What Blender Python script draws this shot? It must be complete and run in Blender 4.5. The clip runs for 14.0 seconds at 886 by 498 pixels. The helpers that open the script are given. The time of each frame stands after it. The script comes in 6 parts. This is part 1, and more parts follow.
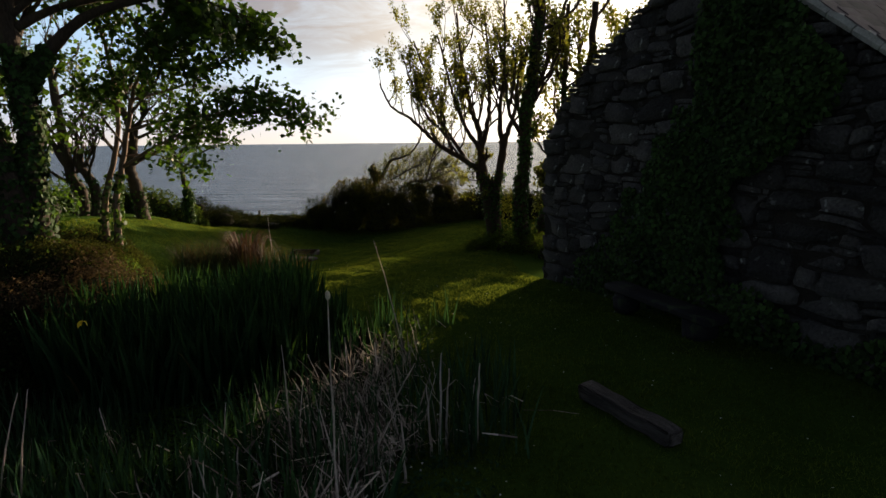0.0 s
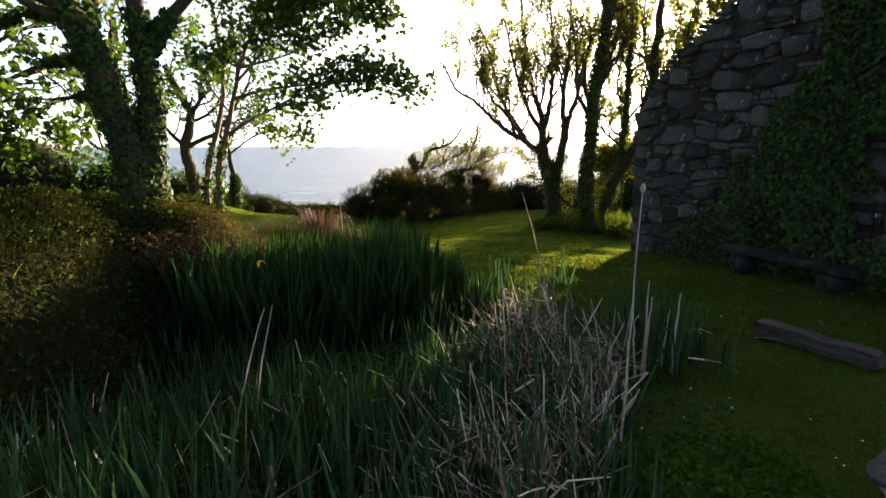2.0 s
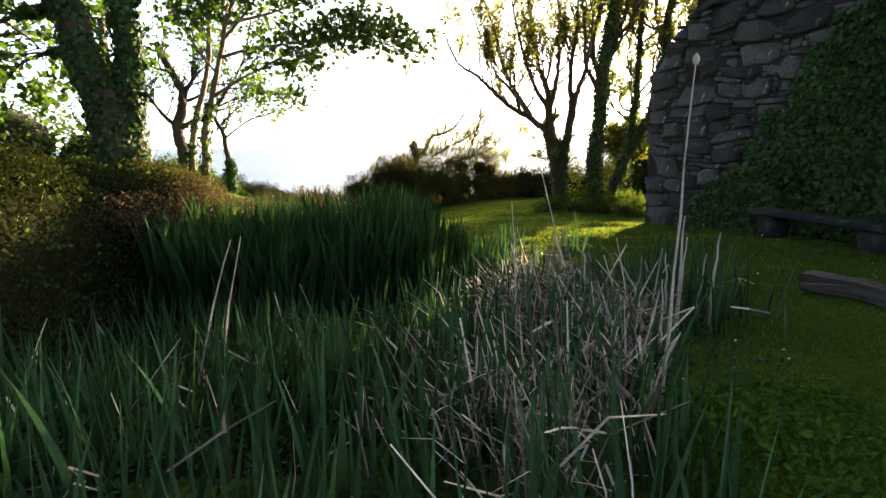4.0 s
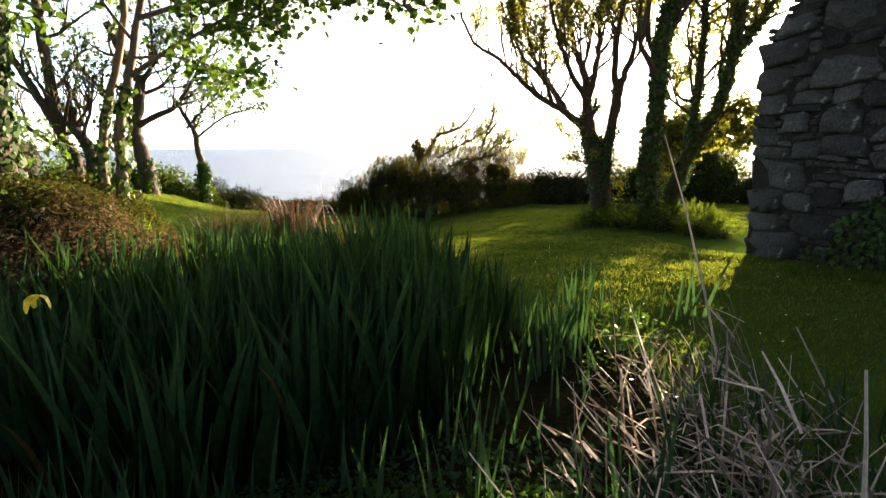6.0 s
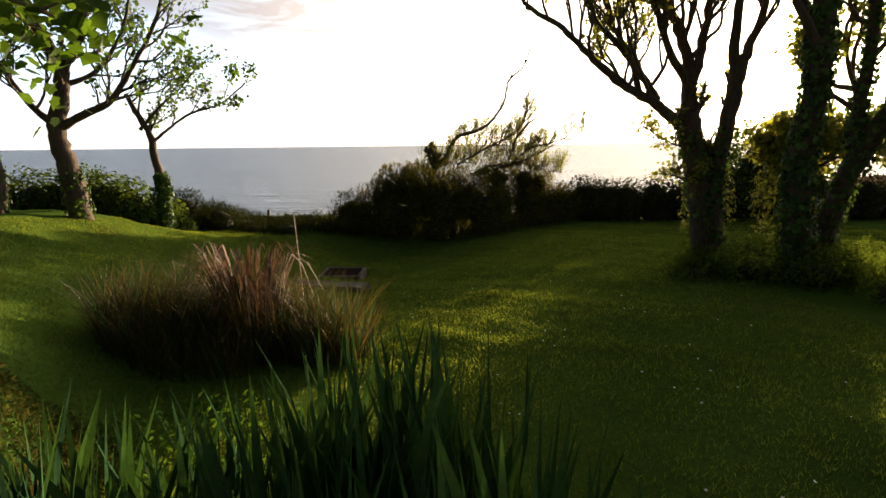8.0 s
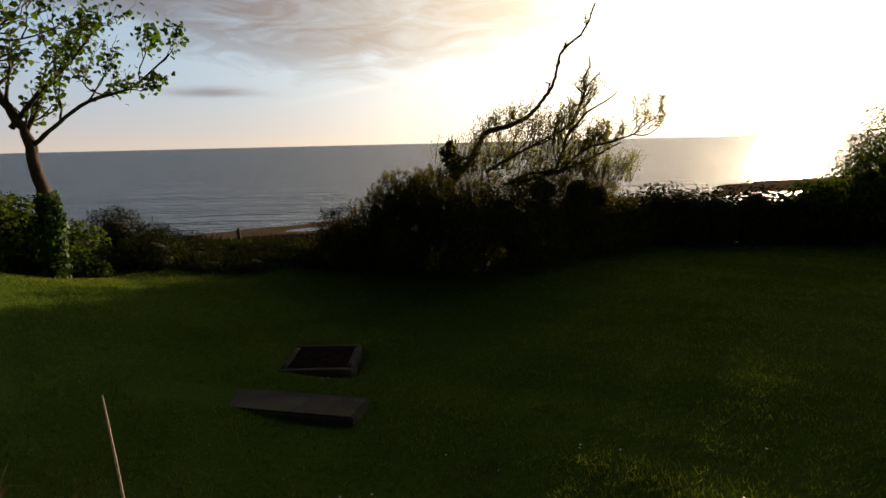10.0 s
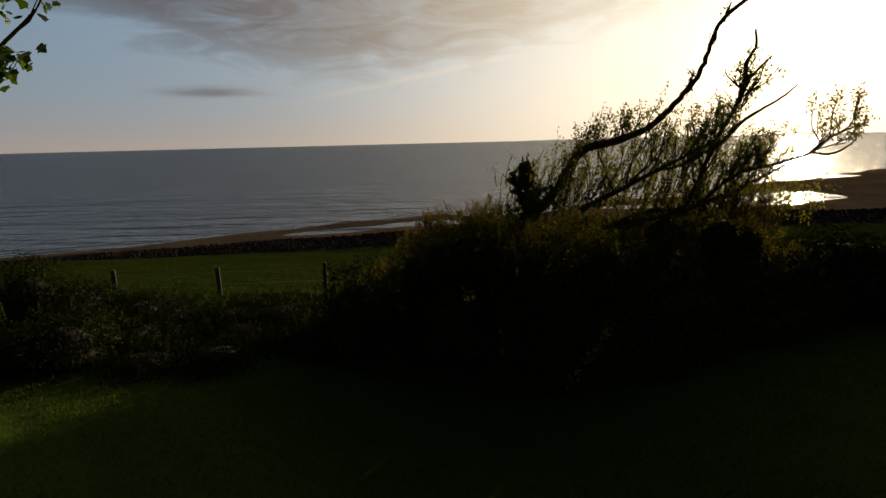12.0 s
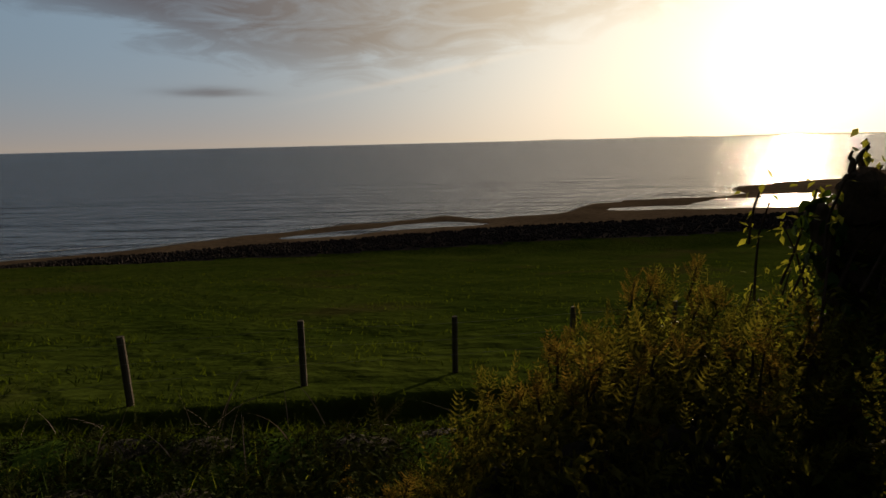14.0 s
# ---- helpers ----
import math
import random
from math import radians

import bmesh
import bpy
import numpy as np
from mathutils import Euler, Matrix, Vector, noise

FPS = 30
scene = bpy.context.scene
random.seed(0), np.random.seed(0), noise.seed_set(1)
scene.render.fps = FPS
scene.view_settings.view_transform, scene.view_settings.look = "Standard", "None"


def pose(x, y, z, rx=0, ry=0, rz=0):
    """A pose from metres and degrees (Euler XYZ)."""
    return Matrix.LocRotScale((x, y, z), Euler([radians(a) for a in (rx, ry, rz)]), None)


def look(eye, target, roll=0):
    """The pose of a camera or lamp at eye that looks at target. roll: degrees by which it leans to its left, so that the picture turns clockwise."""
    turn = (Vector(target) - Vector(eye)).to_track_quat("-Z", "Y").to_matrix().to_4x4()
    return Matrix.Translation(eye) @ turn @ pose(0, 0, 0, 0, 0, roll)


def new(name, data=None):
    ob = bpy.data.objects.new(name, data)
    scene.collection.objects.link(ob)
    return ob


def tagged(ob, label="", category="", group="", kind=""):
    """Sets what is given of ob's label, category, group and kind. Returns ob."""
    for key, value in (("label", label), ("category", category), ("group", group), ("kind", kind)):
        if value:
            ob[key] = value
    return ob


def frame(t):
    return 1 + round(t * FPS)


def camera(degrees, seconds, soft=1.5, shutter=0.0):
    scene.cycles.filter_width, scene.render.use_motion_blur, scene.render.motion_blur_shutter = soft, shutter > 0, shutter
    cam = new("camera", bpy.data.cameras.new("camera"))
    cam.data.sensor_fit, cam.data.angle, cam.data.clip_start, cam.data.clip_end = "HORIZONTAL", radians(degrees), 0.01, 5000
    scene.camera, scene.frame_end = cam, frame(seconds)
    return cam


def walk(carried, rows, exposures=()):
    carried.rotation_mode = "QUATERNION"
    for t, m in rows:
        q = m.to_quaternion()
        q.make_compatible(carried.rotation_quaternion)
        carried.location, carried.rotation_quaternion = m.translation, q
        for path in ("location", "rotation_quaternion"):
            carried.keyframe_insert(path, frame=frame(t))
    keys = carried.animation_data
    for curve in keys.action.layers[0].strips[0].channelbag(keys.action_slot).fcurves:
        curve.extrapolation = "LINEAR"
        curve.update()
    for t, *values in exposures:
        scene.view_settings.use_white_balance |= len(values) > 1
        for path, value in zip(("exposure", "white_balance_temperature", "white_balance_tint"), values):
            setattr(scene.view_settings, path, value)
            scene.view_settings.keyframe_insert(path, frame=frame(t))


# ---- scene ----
cam = camera(76.0, 14.0, soft=1.5, shutter=0.0)
# seconds, place, yaw, pitch, roll
ROWS = [
    (0, 0.057, 0.294, 2.405, 0.49, -10.88, 0.58),
    (0.5, -0.861, 0.359, 2.401, 0.28, -10.81, 0.46),
    (1, -1.329, 0.348, 2.404, 0.16, -10.78, 0.38),
    (1.5, -1.549, 0.235, 2.262, 0.16, -10.66, 0.30),
    (2, -1.667, 0.023, 1.854, 0.27, -10.51, 0.15),
    (2.5, -1.627, -0.142, 1.512, 0.44, -10.44, 0.08),
    (5, -1.737, 1.806, 1.219, 0.50, -10.35, 0.34),
    (5.5, -1.817, 2.608, 1.207, 0.49, -10.38, 0.42),
    (6, -1.949, 3.470, 1.265, 0.48, -10.42, 0.44),
    (6.5, -2.037, 4.337, 1.325, 0.71, -10.51, 0.49),
    (7, -2.154, 5.310, 1.390, 0.89, -10.54, 0.53),
    (7.5, -2.273, 6.262, 1.438, 1.02, -10.59, 0.59),
    (8, -2.406, 7.211, 1.423, 1.02, -10.59, 0.63),
    (10.5, -3.255, 12.943, 1.497, 0.54, -10.83, 1.40),
    (11, -3.486, 14.028, 1.584, 0.54, -10.83, 1.40),
    (11.5, -3.738, 14.985, 1.710, 0.54, -10.83, 1.40),
    (12, -4.056, 15.954, 1.771, 0.54, -10.83, 1.40),
    (12.5, -4.379, 17.127, 1.780, 0.54, -10.83, 1.40),
    (13, -4.486, 18.481, 1.684, 0.54, -10.83, 1.40),
    (13.5, -4.606, 19.887, 1.617, 0.54, -10.83, 1.40),
    (14, -4.799, 21.261, 1.627, 0.54, -10.83, 1.40),
]
EXPOSURES = [(0, 0.95, 6350, 13), (0.5, 1.45, 6340, 13), (1.0, 1.8, 6330, 14), (2.5, 2.95, 6330, 14), (5.0, 3.3, 6430, 14), (6.0, 3.05, 6600, 14), (7.0, 2.4, 6800, 14), (8.0, 1.9, 7000, 15), (10.5, 0.25, 6850, 14), (12.5, -0.35, 6700, 13), (14.0, -0.35, 6800, 13)]
walk(cam, [(t, pose(x, y, z, 90 + pitch, roll, yaw)) for t, x, y, z, yaw, pitch, roll in ROWS], EXPOSURES)

# ---- light: a low sun over the sea, thin cloud ----
SUN_AZ, SUN_EL = radians(30.8), radians(5.0)
SUN_DIR = Vector((math.sin(SUN_AZ) * math.cos(SUN_EL), math.cos(SUN_AZ) * math.cos(SUN_EL), math.sin(SUN_EL)))
sun_data = bpy.data.lights.new("sun", "SUN")
sun_data.energy, sun_data.angle, sun_data.color = 4.4, radians(0.6), (1.0, 0.78, 0.5)
sun = new("sun", sun_data)
sun.matrix_world = look((0, 0, 60), Vector((0, 0, 60)) - SUN_DIR)


def make_world():
    world = bpy.data.worlds.new("evening_sky")
    scene.world = world
    world.use_nodes = True
    nt = world.node_tree
    nt.nodes.clear()
    L = nt.links.new

    def N(kind, **kw):
        n = nt.nodes.new(kind)
        for k, v in kw.items():
            n.inputs[k].default_value = v
        return n

    def math_node(op, a, b=None, c=None):
        n = nt.nodes.new("ShaderNodeMath")
        n.operation = op
        for i, v in enumerate((a, b, c)):
            if v is None:
                continue
            if isinstance(v, (int, float)):
                n.inputs[i].default_value = v
            else:
                L(v, n.inputs[i])
        return n.outputs[0]

    def mix(fac, a, b, blend="MIX"):
        n = nt.nodes.new("ShaderNodeMix")
        n.data_type, n.blend_type = "RGBA", blend
        for i, v in ((0, fac), (6, a), (7, b)):
            if isinstance(v, (int, float)):
                n.inputs[i].default_value = v
            elif isinstance(v, tuple):
                n.inputs[i].default_value = (*v, 1)
            else:
                L(v, n.inputs[i])
        return n.outputs[2]

    sky = nt.nodes.new("ShaderNodeTexSky")
    sky.sky_type, sky.sun_disc = "NISHITA", False
    sky.sun_elevation, sky.sun_rotation = SUN_EL, SUN_AZ
    sky.air_density, sky.dust_density, sky.ozone_density = 1.0, 1.5, 1.5
    coord = nt.nodes.new("ShaderNodeTexCoord")
    sep = nt.nodes.new("ShaderNodeSeparateXYZ")
    L(coord.outputs["Generated"], sep.inputs[0])
    dot = nt.nodes.new("ShaderNodeVectorMath")
    dot.operation = "DOT_PRODUCT"
    L(coord.outputs["Generated"], dot.inputs[0])
    dot.inputs[1].default_value = SUN_DIR
    near = math_node("MAXIMUM", dot.outputs["Value"], 0.0)
    # the glow of thin cloud round the sun
    wide = math_node("POWER", near, 6.0)
    tight = math_node("POWER", near, 160.0)
    # a bank of cloud overhead with a ragged lower edge, a small lens cloud and a thin trail below it
    azim = math_node("MULTIPLY", math_node("ARCTAN2", sep.outputs["X"], sep.outputs["Y"]), 57.2958)
    elev = math_node("MULTIPLY", math_node("ARCSINE", sep.outputs["Z"]), 57.2958)
    comb = nt.nodes.new("ShaderNodeCombineXYZ")
    L(math_node("MULTIPLY", azim, 0.055), comb.inputs[0])
    L(math_node("MULTIPLY", elev, 0.21), comb.inputs[1])
    mapping = nt.nodes.new("ShaderNodeMapping")
    mapping.inputs["Rotation"].default_value = (0, 0, radians(14))
    L(comb.outputs[0], mapping.inputs[0])
    noise_a = N("ShaderNodeTexNoise", Scale=2.1, Detail=9.0, Roughness=0.6, Distortion=0.7)
    L(mapping.outputs[0], noise_a.inputs["Vector"])
    puff = math_node("SUBTRACT", noise_a.outputs["Fac"], 0.5)

    def bell(value, mid, wide_by):
        return math_node("EXPONENT", math_node("MULTIPLY", math_node("POWER", math_node("MULTIPLY", math_node("SUBTRACT", value, mid), 1.0 / wide_by), 2.0), -1.0))

    def fade(value, a, b, lo, hi):
        n = nt.nodes.new("ShaderNodeMapRange")
        n.interpolation_type = "SMOOTHSTEP"
        for key, v in (("From Min", a), ("From Max", b), ("To Min", lo), ("To Max", hi)):
            n.inputs[key].default_value = v
        L(value, n.inputs["Value"])
        return n.outputs[0]

    dip = math_node("MULTIPLY", bell(azim, -8.0, 26.0), 7.2)
    edge = math_node("ADD", math_node("SUBTRACT", 13.6, dip), math_node("MULTIPLY", puff, 11.0))
    bank = math_node("MULTIPLY", fade(math_node("SUBTRACT", elev, edge), -1.2, 2.6, 0.0, 1.0), math_node("ADD", 0.85, math_node("MULTIPLY", puff, 2.4)))
    lens = math_node("MULTIPLY", bell(math_node("ADD", azim, math_node("MULTIPLY", puff, 6.0)), -21.5, 3.8), bell(math_node("ADD", elev, math_node("MULTIPLY", puff, 1.2)), 4.85, 0.42))
    cloud = math_node("MINIMUM", math_node("MAXIMUM", bank, math_node("MULTIPLY", lens, 0.75)), 1.0)
    trail_at = math_node("ADD", 6.65, math_node("MULTIPLY", azim, 0.185))
    trail = math_node("MULTIPLY", bell(math_node("SUBTRACT", elev, trail_at), 0.0, 0.28), bell(azim, -2.0, 9.0))
    # haze towards the horizon
    low = math_node("POWER", math_node("SUBTRACT", 1.0, math_node("MINIMUM", math_node("ABSOLUTE", sep.outputs["Z"]), 1.0)), 16.0)
    base = mix(0.75, mix(1.0, sky.outputs[0], (0.06, 0.06, 0.06), "MULTIPLY"), (0.31, 0.46, 0.61))
    base = mix(low, base, (0.46, 0.41, 0.36))
    base = mix(math_node("MULTIPLY", cloud, 0.9), base, (0.105, 0.096, 0.112))
    base = mix(math_node("MULTIPLY", trail, 0.35), base, (0.62, 0.56, 0.5))
    # the dome darkens overhead and away from the sun
    dim = math_node("MULTIPLY", fade(dot.outputs["Value"], -0.5, 0.55, 0.30, 1.0), fade(sep.outputs["Z"], 0.22, 0.75, 1.0, 0.20))
    grey = nt.nodes.new("ShaderNodeCombineColor")
    for i in range(3):
        L(dim, grey.inputs[i])
    base = mix(1.0, base, grey.outputs[0], "MULTIPLY")
    glow = mix(1.0, mix(wide, (0, 0, 0), (1.12, 0.94, 0.62)), mix(tight, (0, 0, 0), (1.35, 1.08, 0.64)), "ADD")
    total = mix(1.0, base, glow, "ADD")
    back = nt.nodes.new("ShaderNodeBackground")
    back.inputs["Strength"].default_value = 1.0
    L(total, back.inputs["Color"])
    out = nt.nodes.new("ShaderNodeOutputWorld")
    L(back.outputs[0], out.inputs[0])


make_world()

# ---- materials ----
def material(name, low, high, scale=4.0, fine=60.0, rough=0.8, bump=0.3, depth=0.02, patch=None, patch_scale=1.2, patch_at=0.6,
             random="", spread=0.25, through_light=0.0, through_tint=None, specular=0.3, stretch=(1, 1, 1), metal=0.0):
    """A surface with variation at two scales, patches of a second colour, relief, and for leaves some light through them."""
    m = bpy.data.materials.new(name)
    m.use_nodes = True
    nt = m.node_tree
    nt.nodes.clear()
    L = nt.links.new
    coord = nt.nodes.new("ShaderNodeTexCoord")
    mapping = nt.nodes.new("ShaderNodeMapping")
    mapping.inputs["Scale"].default_value = stretch
    L(coord.outputs["Object"], mapping.inputs[0])

    def noise_node(s, detail=4.0):
        n = nt.nodes.new("ShaderNodeTexNoise")
        n.inputs["Scale"].default_value, n.inputs["Detail"].default_value = s, detail
        L(mapping.outputs[0], n.inputs["Vector"])
        return n.outputs["Fac"]

    def mix(fac, a, b, blend="MIX"):
        n = nt.nodes.new("ShaderNodeMix")
        n.data_type, n.blend_type = "RGBA", blend
        for i, v in ((0, fac), (6, a), (7, b)):
            if isinstance(v, (int, float)):
                n.inputs[i].default_value = v
            elif isinstance(v, tuple):
                n.inputs[i].default_value = (*v, 1)
            else:
                L(v, n.inputs[i])
        return n.outputs[2]

    def ramp(value, a, b):
        n = nt.nodes.new("ShaderNodeMapRange")
        n.inputs["From Min"].default_value, n.inputs["From Max"].default_value = a, b
        L(value, n.inputs["Value"])
        return n.outputs[0]

    big, small = noise_node(scale), noise_node(fine, 5.0)
    colour = mix(ramp(big, 0.32, 0.68), low, high)
    grain = ramp(small, 0.3, 0.7)
    colour = mix(0.35, colour, mix(grain, tuple(c * 0.55 for c in low), tuple(min(1, c * 1.3) for c in high)))
    if patch:
        colour = mix(ramp(noise_node(patch_scale * 1.0, 6.0), patch_at, patch_at + 0.1), colour, patch)
    if random:
        if random == "object":
            rnd = nt.nodes.new("ShaderNodeObjectInfo").outputs["Random"]
        else:
            rnd = nt.nodes.new("ShaderNodeNewGeometry").outputs["Random Per Island"]
        bright = nt.nodes.new("ShaderNodeMapRange")
        bright.inputs["To Min"].default_value, bright.inputs["To Max"].default_value = 1 - spread, 1 + spread
        L(rnd, bright.inputs["Value"])
        grey = nt.nodes.new("ShaderNodeCombineColor")
        for i in range(3):
            L(bright.outputs[0], grey.inputs[i])
        colour = mix(1.0, colour, grey.outputs[0], "MULTIPLY")
    if specular <= 0.1:                     # matt: turf, thatch and thicket throw back no sheen
        bs = nt.nodes.new("ShaderNodeBsdfDiffuse")
        L(colour, bs.inputs["Color"])
    else:
        bs = nt.nodes.new("ShaderNodeBsdfPrincipled")
        L(colour, bs.inputs["Base Color"])
        bs.inputs["Roughness"].default_value, bs.inputs["Metallic"].default_value = rough, metal
        bs.inputs["Specular IOR Level"].default_value = specular
    if bump:
        bn = nt.nodes.new("ShaderNodeBump")
        bn.inputs["Strength"].default_value, bn.inputs["Distance"].default_value = bump, depth
        L(mix(0.5, big, small), bn.inputs["Height"])
        L(bn.outputs[0], bs.inputs["Normal"])
    shader = bs.outputs[0]
    if through_light:
        tl = nt.nodes.new("ShaderNodeBsdfTranslucent")
        L(mix(1.0, colour, through_tint or (1, 1, 1), "MULTIPLY"), tl.inputs["Color"])
        ms = nt.nodes.new("ShaderNodeMixShader")
        ms.inputs[0].default_value = through_light
        L(shader, ms.inputs[1])
        L(tl.outputs[0], ms.inputs[2])
        shader = ms.outputs[0]
    out = nt.nodes.new("ShaderNodeOutputMaterial")
    L(shader, out.inputs[0])
    return m


TINT = (2.6, 2.2, 0.9)
M_LAWN = material("lawn_turf", (0.037, 0.074, 0.013), (0.066, 0.115, 0.021), 0.9, 25, 0.95, 0.6, 0.03, (0.035, 0.036, 0.014), 0.5, 0.64, specular=0.05)
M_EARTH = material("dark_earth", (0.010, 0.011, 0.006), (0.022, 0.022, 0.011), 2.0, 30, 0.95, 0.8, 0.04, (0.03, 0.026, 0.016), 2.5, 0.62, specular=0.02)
M_GRASS = material("grass", (0.045, 0.088, 0.018), (0.094, 0.148, 0.034), 0.7, 9, 0.7, 0, random="island", spread=0.4, through_light=0.38, through_tint=(2.9, 2.1, 0.9), specular=0.08)
M_FIELD = material("pasture", (0.020, 0.036, 0.005), (0.044, 0.062, 0.011), 0.12, 1.3, 0.95, 1.0, 0.5, (0.040, 0.044, 0.013), 0.08, 0.56, specular=0.02)
M_TUSSOCK = material("tussock", (0.014, 0.028, 0.004), (0.030, 0.048, 0.007), 0.2, 2, 0.9, 0, random="island", spread=0.4, through_light=0.5, through_tint=TINT, specular=0.02)
M_IRIS = material("iris_leaf", (0.014, 0.040, 0.019), (0.031, 0.072, 0.031), 2, 30, 0.45, 0, random="island", spread=0.5, through_light=0.18, through_tint=(2.2, 2.1, 0.8), specular=0.08)
M_SHOOT = material("reed_shoot", (0.026, 0.064, 0.034), (0.054, 0.110, 0.054), 2, 30, 0.5, 0, random="island", spread=0.45, through_light=0.13, through_tint=(1.7, 1.9, 0.85), specular=0.08)
M_DEAD = material("dead_reed", (0.36, 0.30, 0.26), (0.72, 0.63, 0.56), 5, 60, 0.8, 0, random="island", spread=0.6, through_light=0.2)
M_LITTER = material("reed_litter", (0.10, 0.078, 0.066), (0.26, 0.21, 0.18), 5, 60, 0.85, 0, random="island", spread=0.6, through_light=0.15)
M_RED = material("withered_leaf", (0.070, 0.042, 0.024), (0.165, 0.090, 0.050), 2, 30, 0.75, 0, random="island", spread=0.5, through_light=0.25)
M_RUSH = material("rush", (0.034, 0.042, 0.012), (0.085, 0.068, 0.026), 1.6, 20, 0.7, 0, random="island", spread=0.45, through_light=0.3, through_tint=(1.5, 1.3, 0.8))
M_BARK = material("bark", (0.036, 0.026, 0.019), (0.098, 0.068, 0.048), 5, 40, 0.9, 0.9, 0.03, (0.10, 0.12, 0.06), 3.0, 0.6, stretch=(1, 1, 0.35))
M_YOUNG = material("young_bark", (0.12, 0.08, 0.055), (0.24, 0.16, 0.11), 6, 40, 0.8, 0.6, 0.015, (0.08, 0.10, 0.05), 3.0, 0.6, stretch=(1, 1, 0.35))
M_WEED = material("rank_weed", (0.030, 0.046, 0.014), (0.075, 0.075, 0.028), 1.2, 18, 0.7, 0, random="island", spread=0.5, through_light=0.25, through_tint=(2.2, 1.9, 0.9), specular=0.05)
M_DRY = material("dry_leaf", (0.050, 0.038, 0.023), (0.125, 0.092, 0.055), 1.5, 18, 0.8, 0, random="island", spread=0.55, through_light=0.2, through_tint=(1.6, 1.4, 0.9), specular=0.05)
M_NETTLE = material("nettle_leaf", (0.03, 0.075, 0.014), (0.055, 0.12, 0.022), 1.5, 20, 0.6, 0, random="island", spread=0.4, through_light=0.3, through_tint=TINT, specular=0.05)
M_LEAF = material("sycamore_leaf", (0.033, 0.073, 0.011), (0.064, 0.116, 0.019), 1.5, 20, 0.5, 0, random="island", spread=0.4, through_light=0.38, through_tint=(1.9, 1.85, 0.75))
M_BUD = material("young_leaf", (0.07, 0.09, 0.02), (0.13, 0.15, 0.035), 1.5, 20, 0.55, 0, random="island", spread=0.35, through_light=0.5, through_tint=TINT)
M_IVY = material("ivy_leaf", (0.025, 0.056, 0.017), (0.055, 0.108, 0.028), 1.1, 20, 0.6, 0, random="island", spread=0.7, through_light=0.2, through_tint=TINT, specular=0.12)
M_HEDGE = material("hedge_leaf", (0.03, 0.055, 0.014), (0.06, 0.095, 0.022), 0.8, 15, 0.55, 0, random="island", spread=0.5, through_light=0.35, through_tint=TINT, specular=0.05)
M_SPRIG = material("sprig", (0.034, 0.050, 0.016), (0.080, 0.085, 0.026), 0.9, 15, 0.6, 0, random="island", spread=0.5, through_light=0.36, through_tint=(2.6, 2.0, 0.8), specular=0.05)
M_SHOOTS = material("young_shoot", (0.046, 0.046, 0.016), (0.098, 0.076, 0.027), 0.9, 15, 0.6, 0, random="island", spread=0.5, through_light=0.38, through_tint=(2.2, 1.8, 0.8), specular=0.05)
M_BRAMBLE = material("bramble_leaf", (0.018, 0.031, 0.011), (0.044, 0.050, 0.019), 0.9, 15, 0.6, 0, random="island", spread=0.5, through_light=0.06, through_tint=TINT, specular=0.05)
M_TWIGS = material("hedge_wood", (0.02, 0.018, 0.012), (0.045, 0.038, 0.025), 3, 30, 0.95, 0.8, 0.05)
M_STONE = material("field_stone", (0.042, 0.040, 0.042), (0.135, 0.126, 0.122), 2.2, 34, 0.88, 1.0, 0.07, (0.40, 0.41, 0.39), 9.0, 0.645, random="object", spread=0.6)
M_STONES = material("field_stone_far", (0.042, 0.040, 0.042), (0.135, 0.126, 0.122), 2.2, 34, 0.88, 1.0, 0.07, (0.40, 0.41, 0.39), 9.0, 0.645, random="island", spread=0.6)
M_SLAB = material("dark_slab", (0.012, 0.012, 0.014), (0.032, 0.031, 0.034), 4, 50, 0.85, 0.7, 0.015, (0.06, 0.08, 0.04), 4.0, 0.58)
M_MORTAR = material("earth_mortar", (0.02, 0.017, 0.015), (0.055, 0.048, 0.042), 4, 50, 0.95, 1.0, 0.03)
M_SLATE = material("roof_slate", (0.13, 0.10, 0.10), (0.24, 0.19, 0.19), 2, 40, 0.7, 0.5, 0.01, (0.3, 0.3, 0.22), 3.0, 0.63, random="object", spread=0.3)
M_LIME = material("lime_mortar", (0.5, 0.48, 0.44), (0.72, 0.70, 0.66), 6, 60, 0.9, 0.5, 0.01)
M_WOOD = material("weathered_wood", (0.045, 0.039, 0.036), (0.24, 0.21, 0.20), 4, 40, 0.85, 1.0, 0.04, stretch=(0.35, 5, 5))
M_POST = material("fence_wood", (0.04, 0.031, 0.024), (0.105, 0.084, 0.066), 5, 50, 0.85, 0.6, 0.01, stretch=(4, 4, 0.4))
M_WIRE = material("galvanised_wire", (0.2, 0.2, 0.2), (0.35, 0.35, 0.35), 10, 100, 0.5, 0, metal=0.8)
M_ROCK = material("lichened_rock", (0.05, 0.05, 0.053), (0.15, 0.15, 0.155), 5, 50, 0.9, 1.0, 0.05, (0.66, 0.68, 0.68), 3.6, 0.50)
M_IRON = material("rusty_iron", (0.010, 0.008, 0.008), (0.032, 0.022, 0.02), 8, 60, 0.75, 0.5, 0.005, specular=0.08)
M_CONCRETE = material("concrete", (0.030, 0.026, 0.025), (0.075, 0.065, 0.061), 4, 70, 0.9, 0.5, 0.006, (0.07, 0.08, 0.05), 3.0, 0.55)
M_SHINGLE = material("shingle", (0.024, 0.020, 0.020), (0.066, 0.057, 0.054), 0.3, 2.5, 0.85, 1.0, 0.2, specular=0.05)
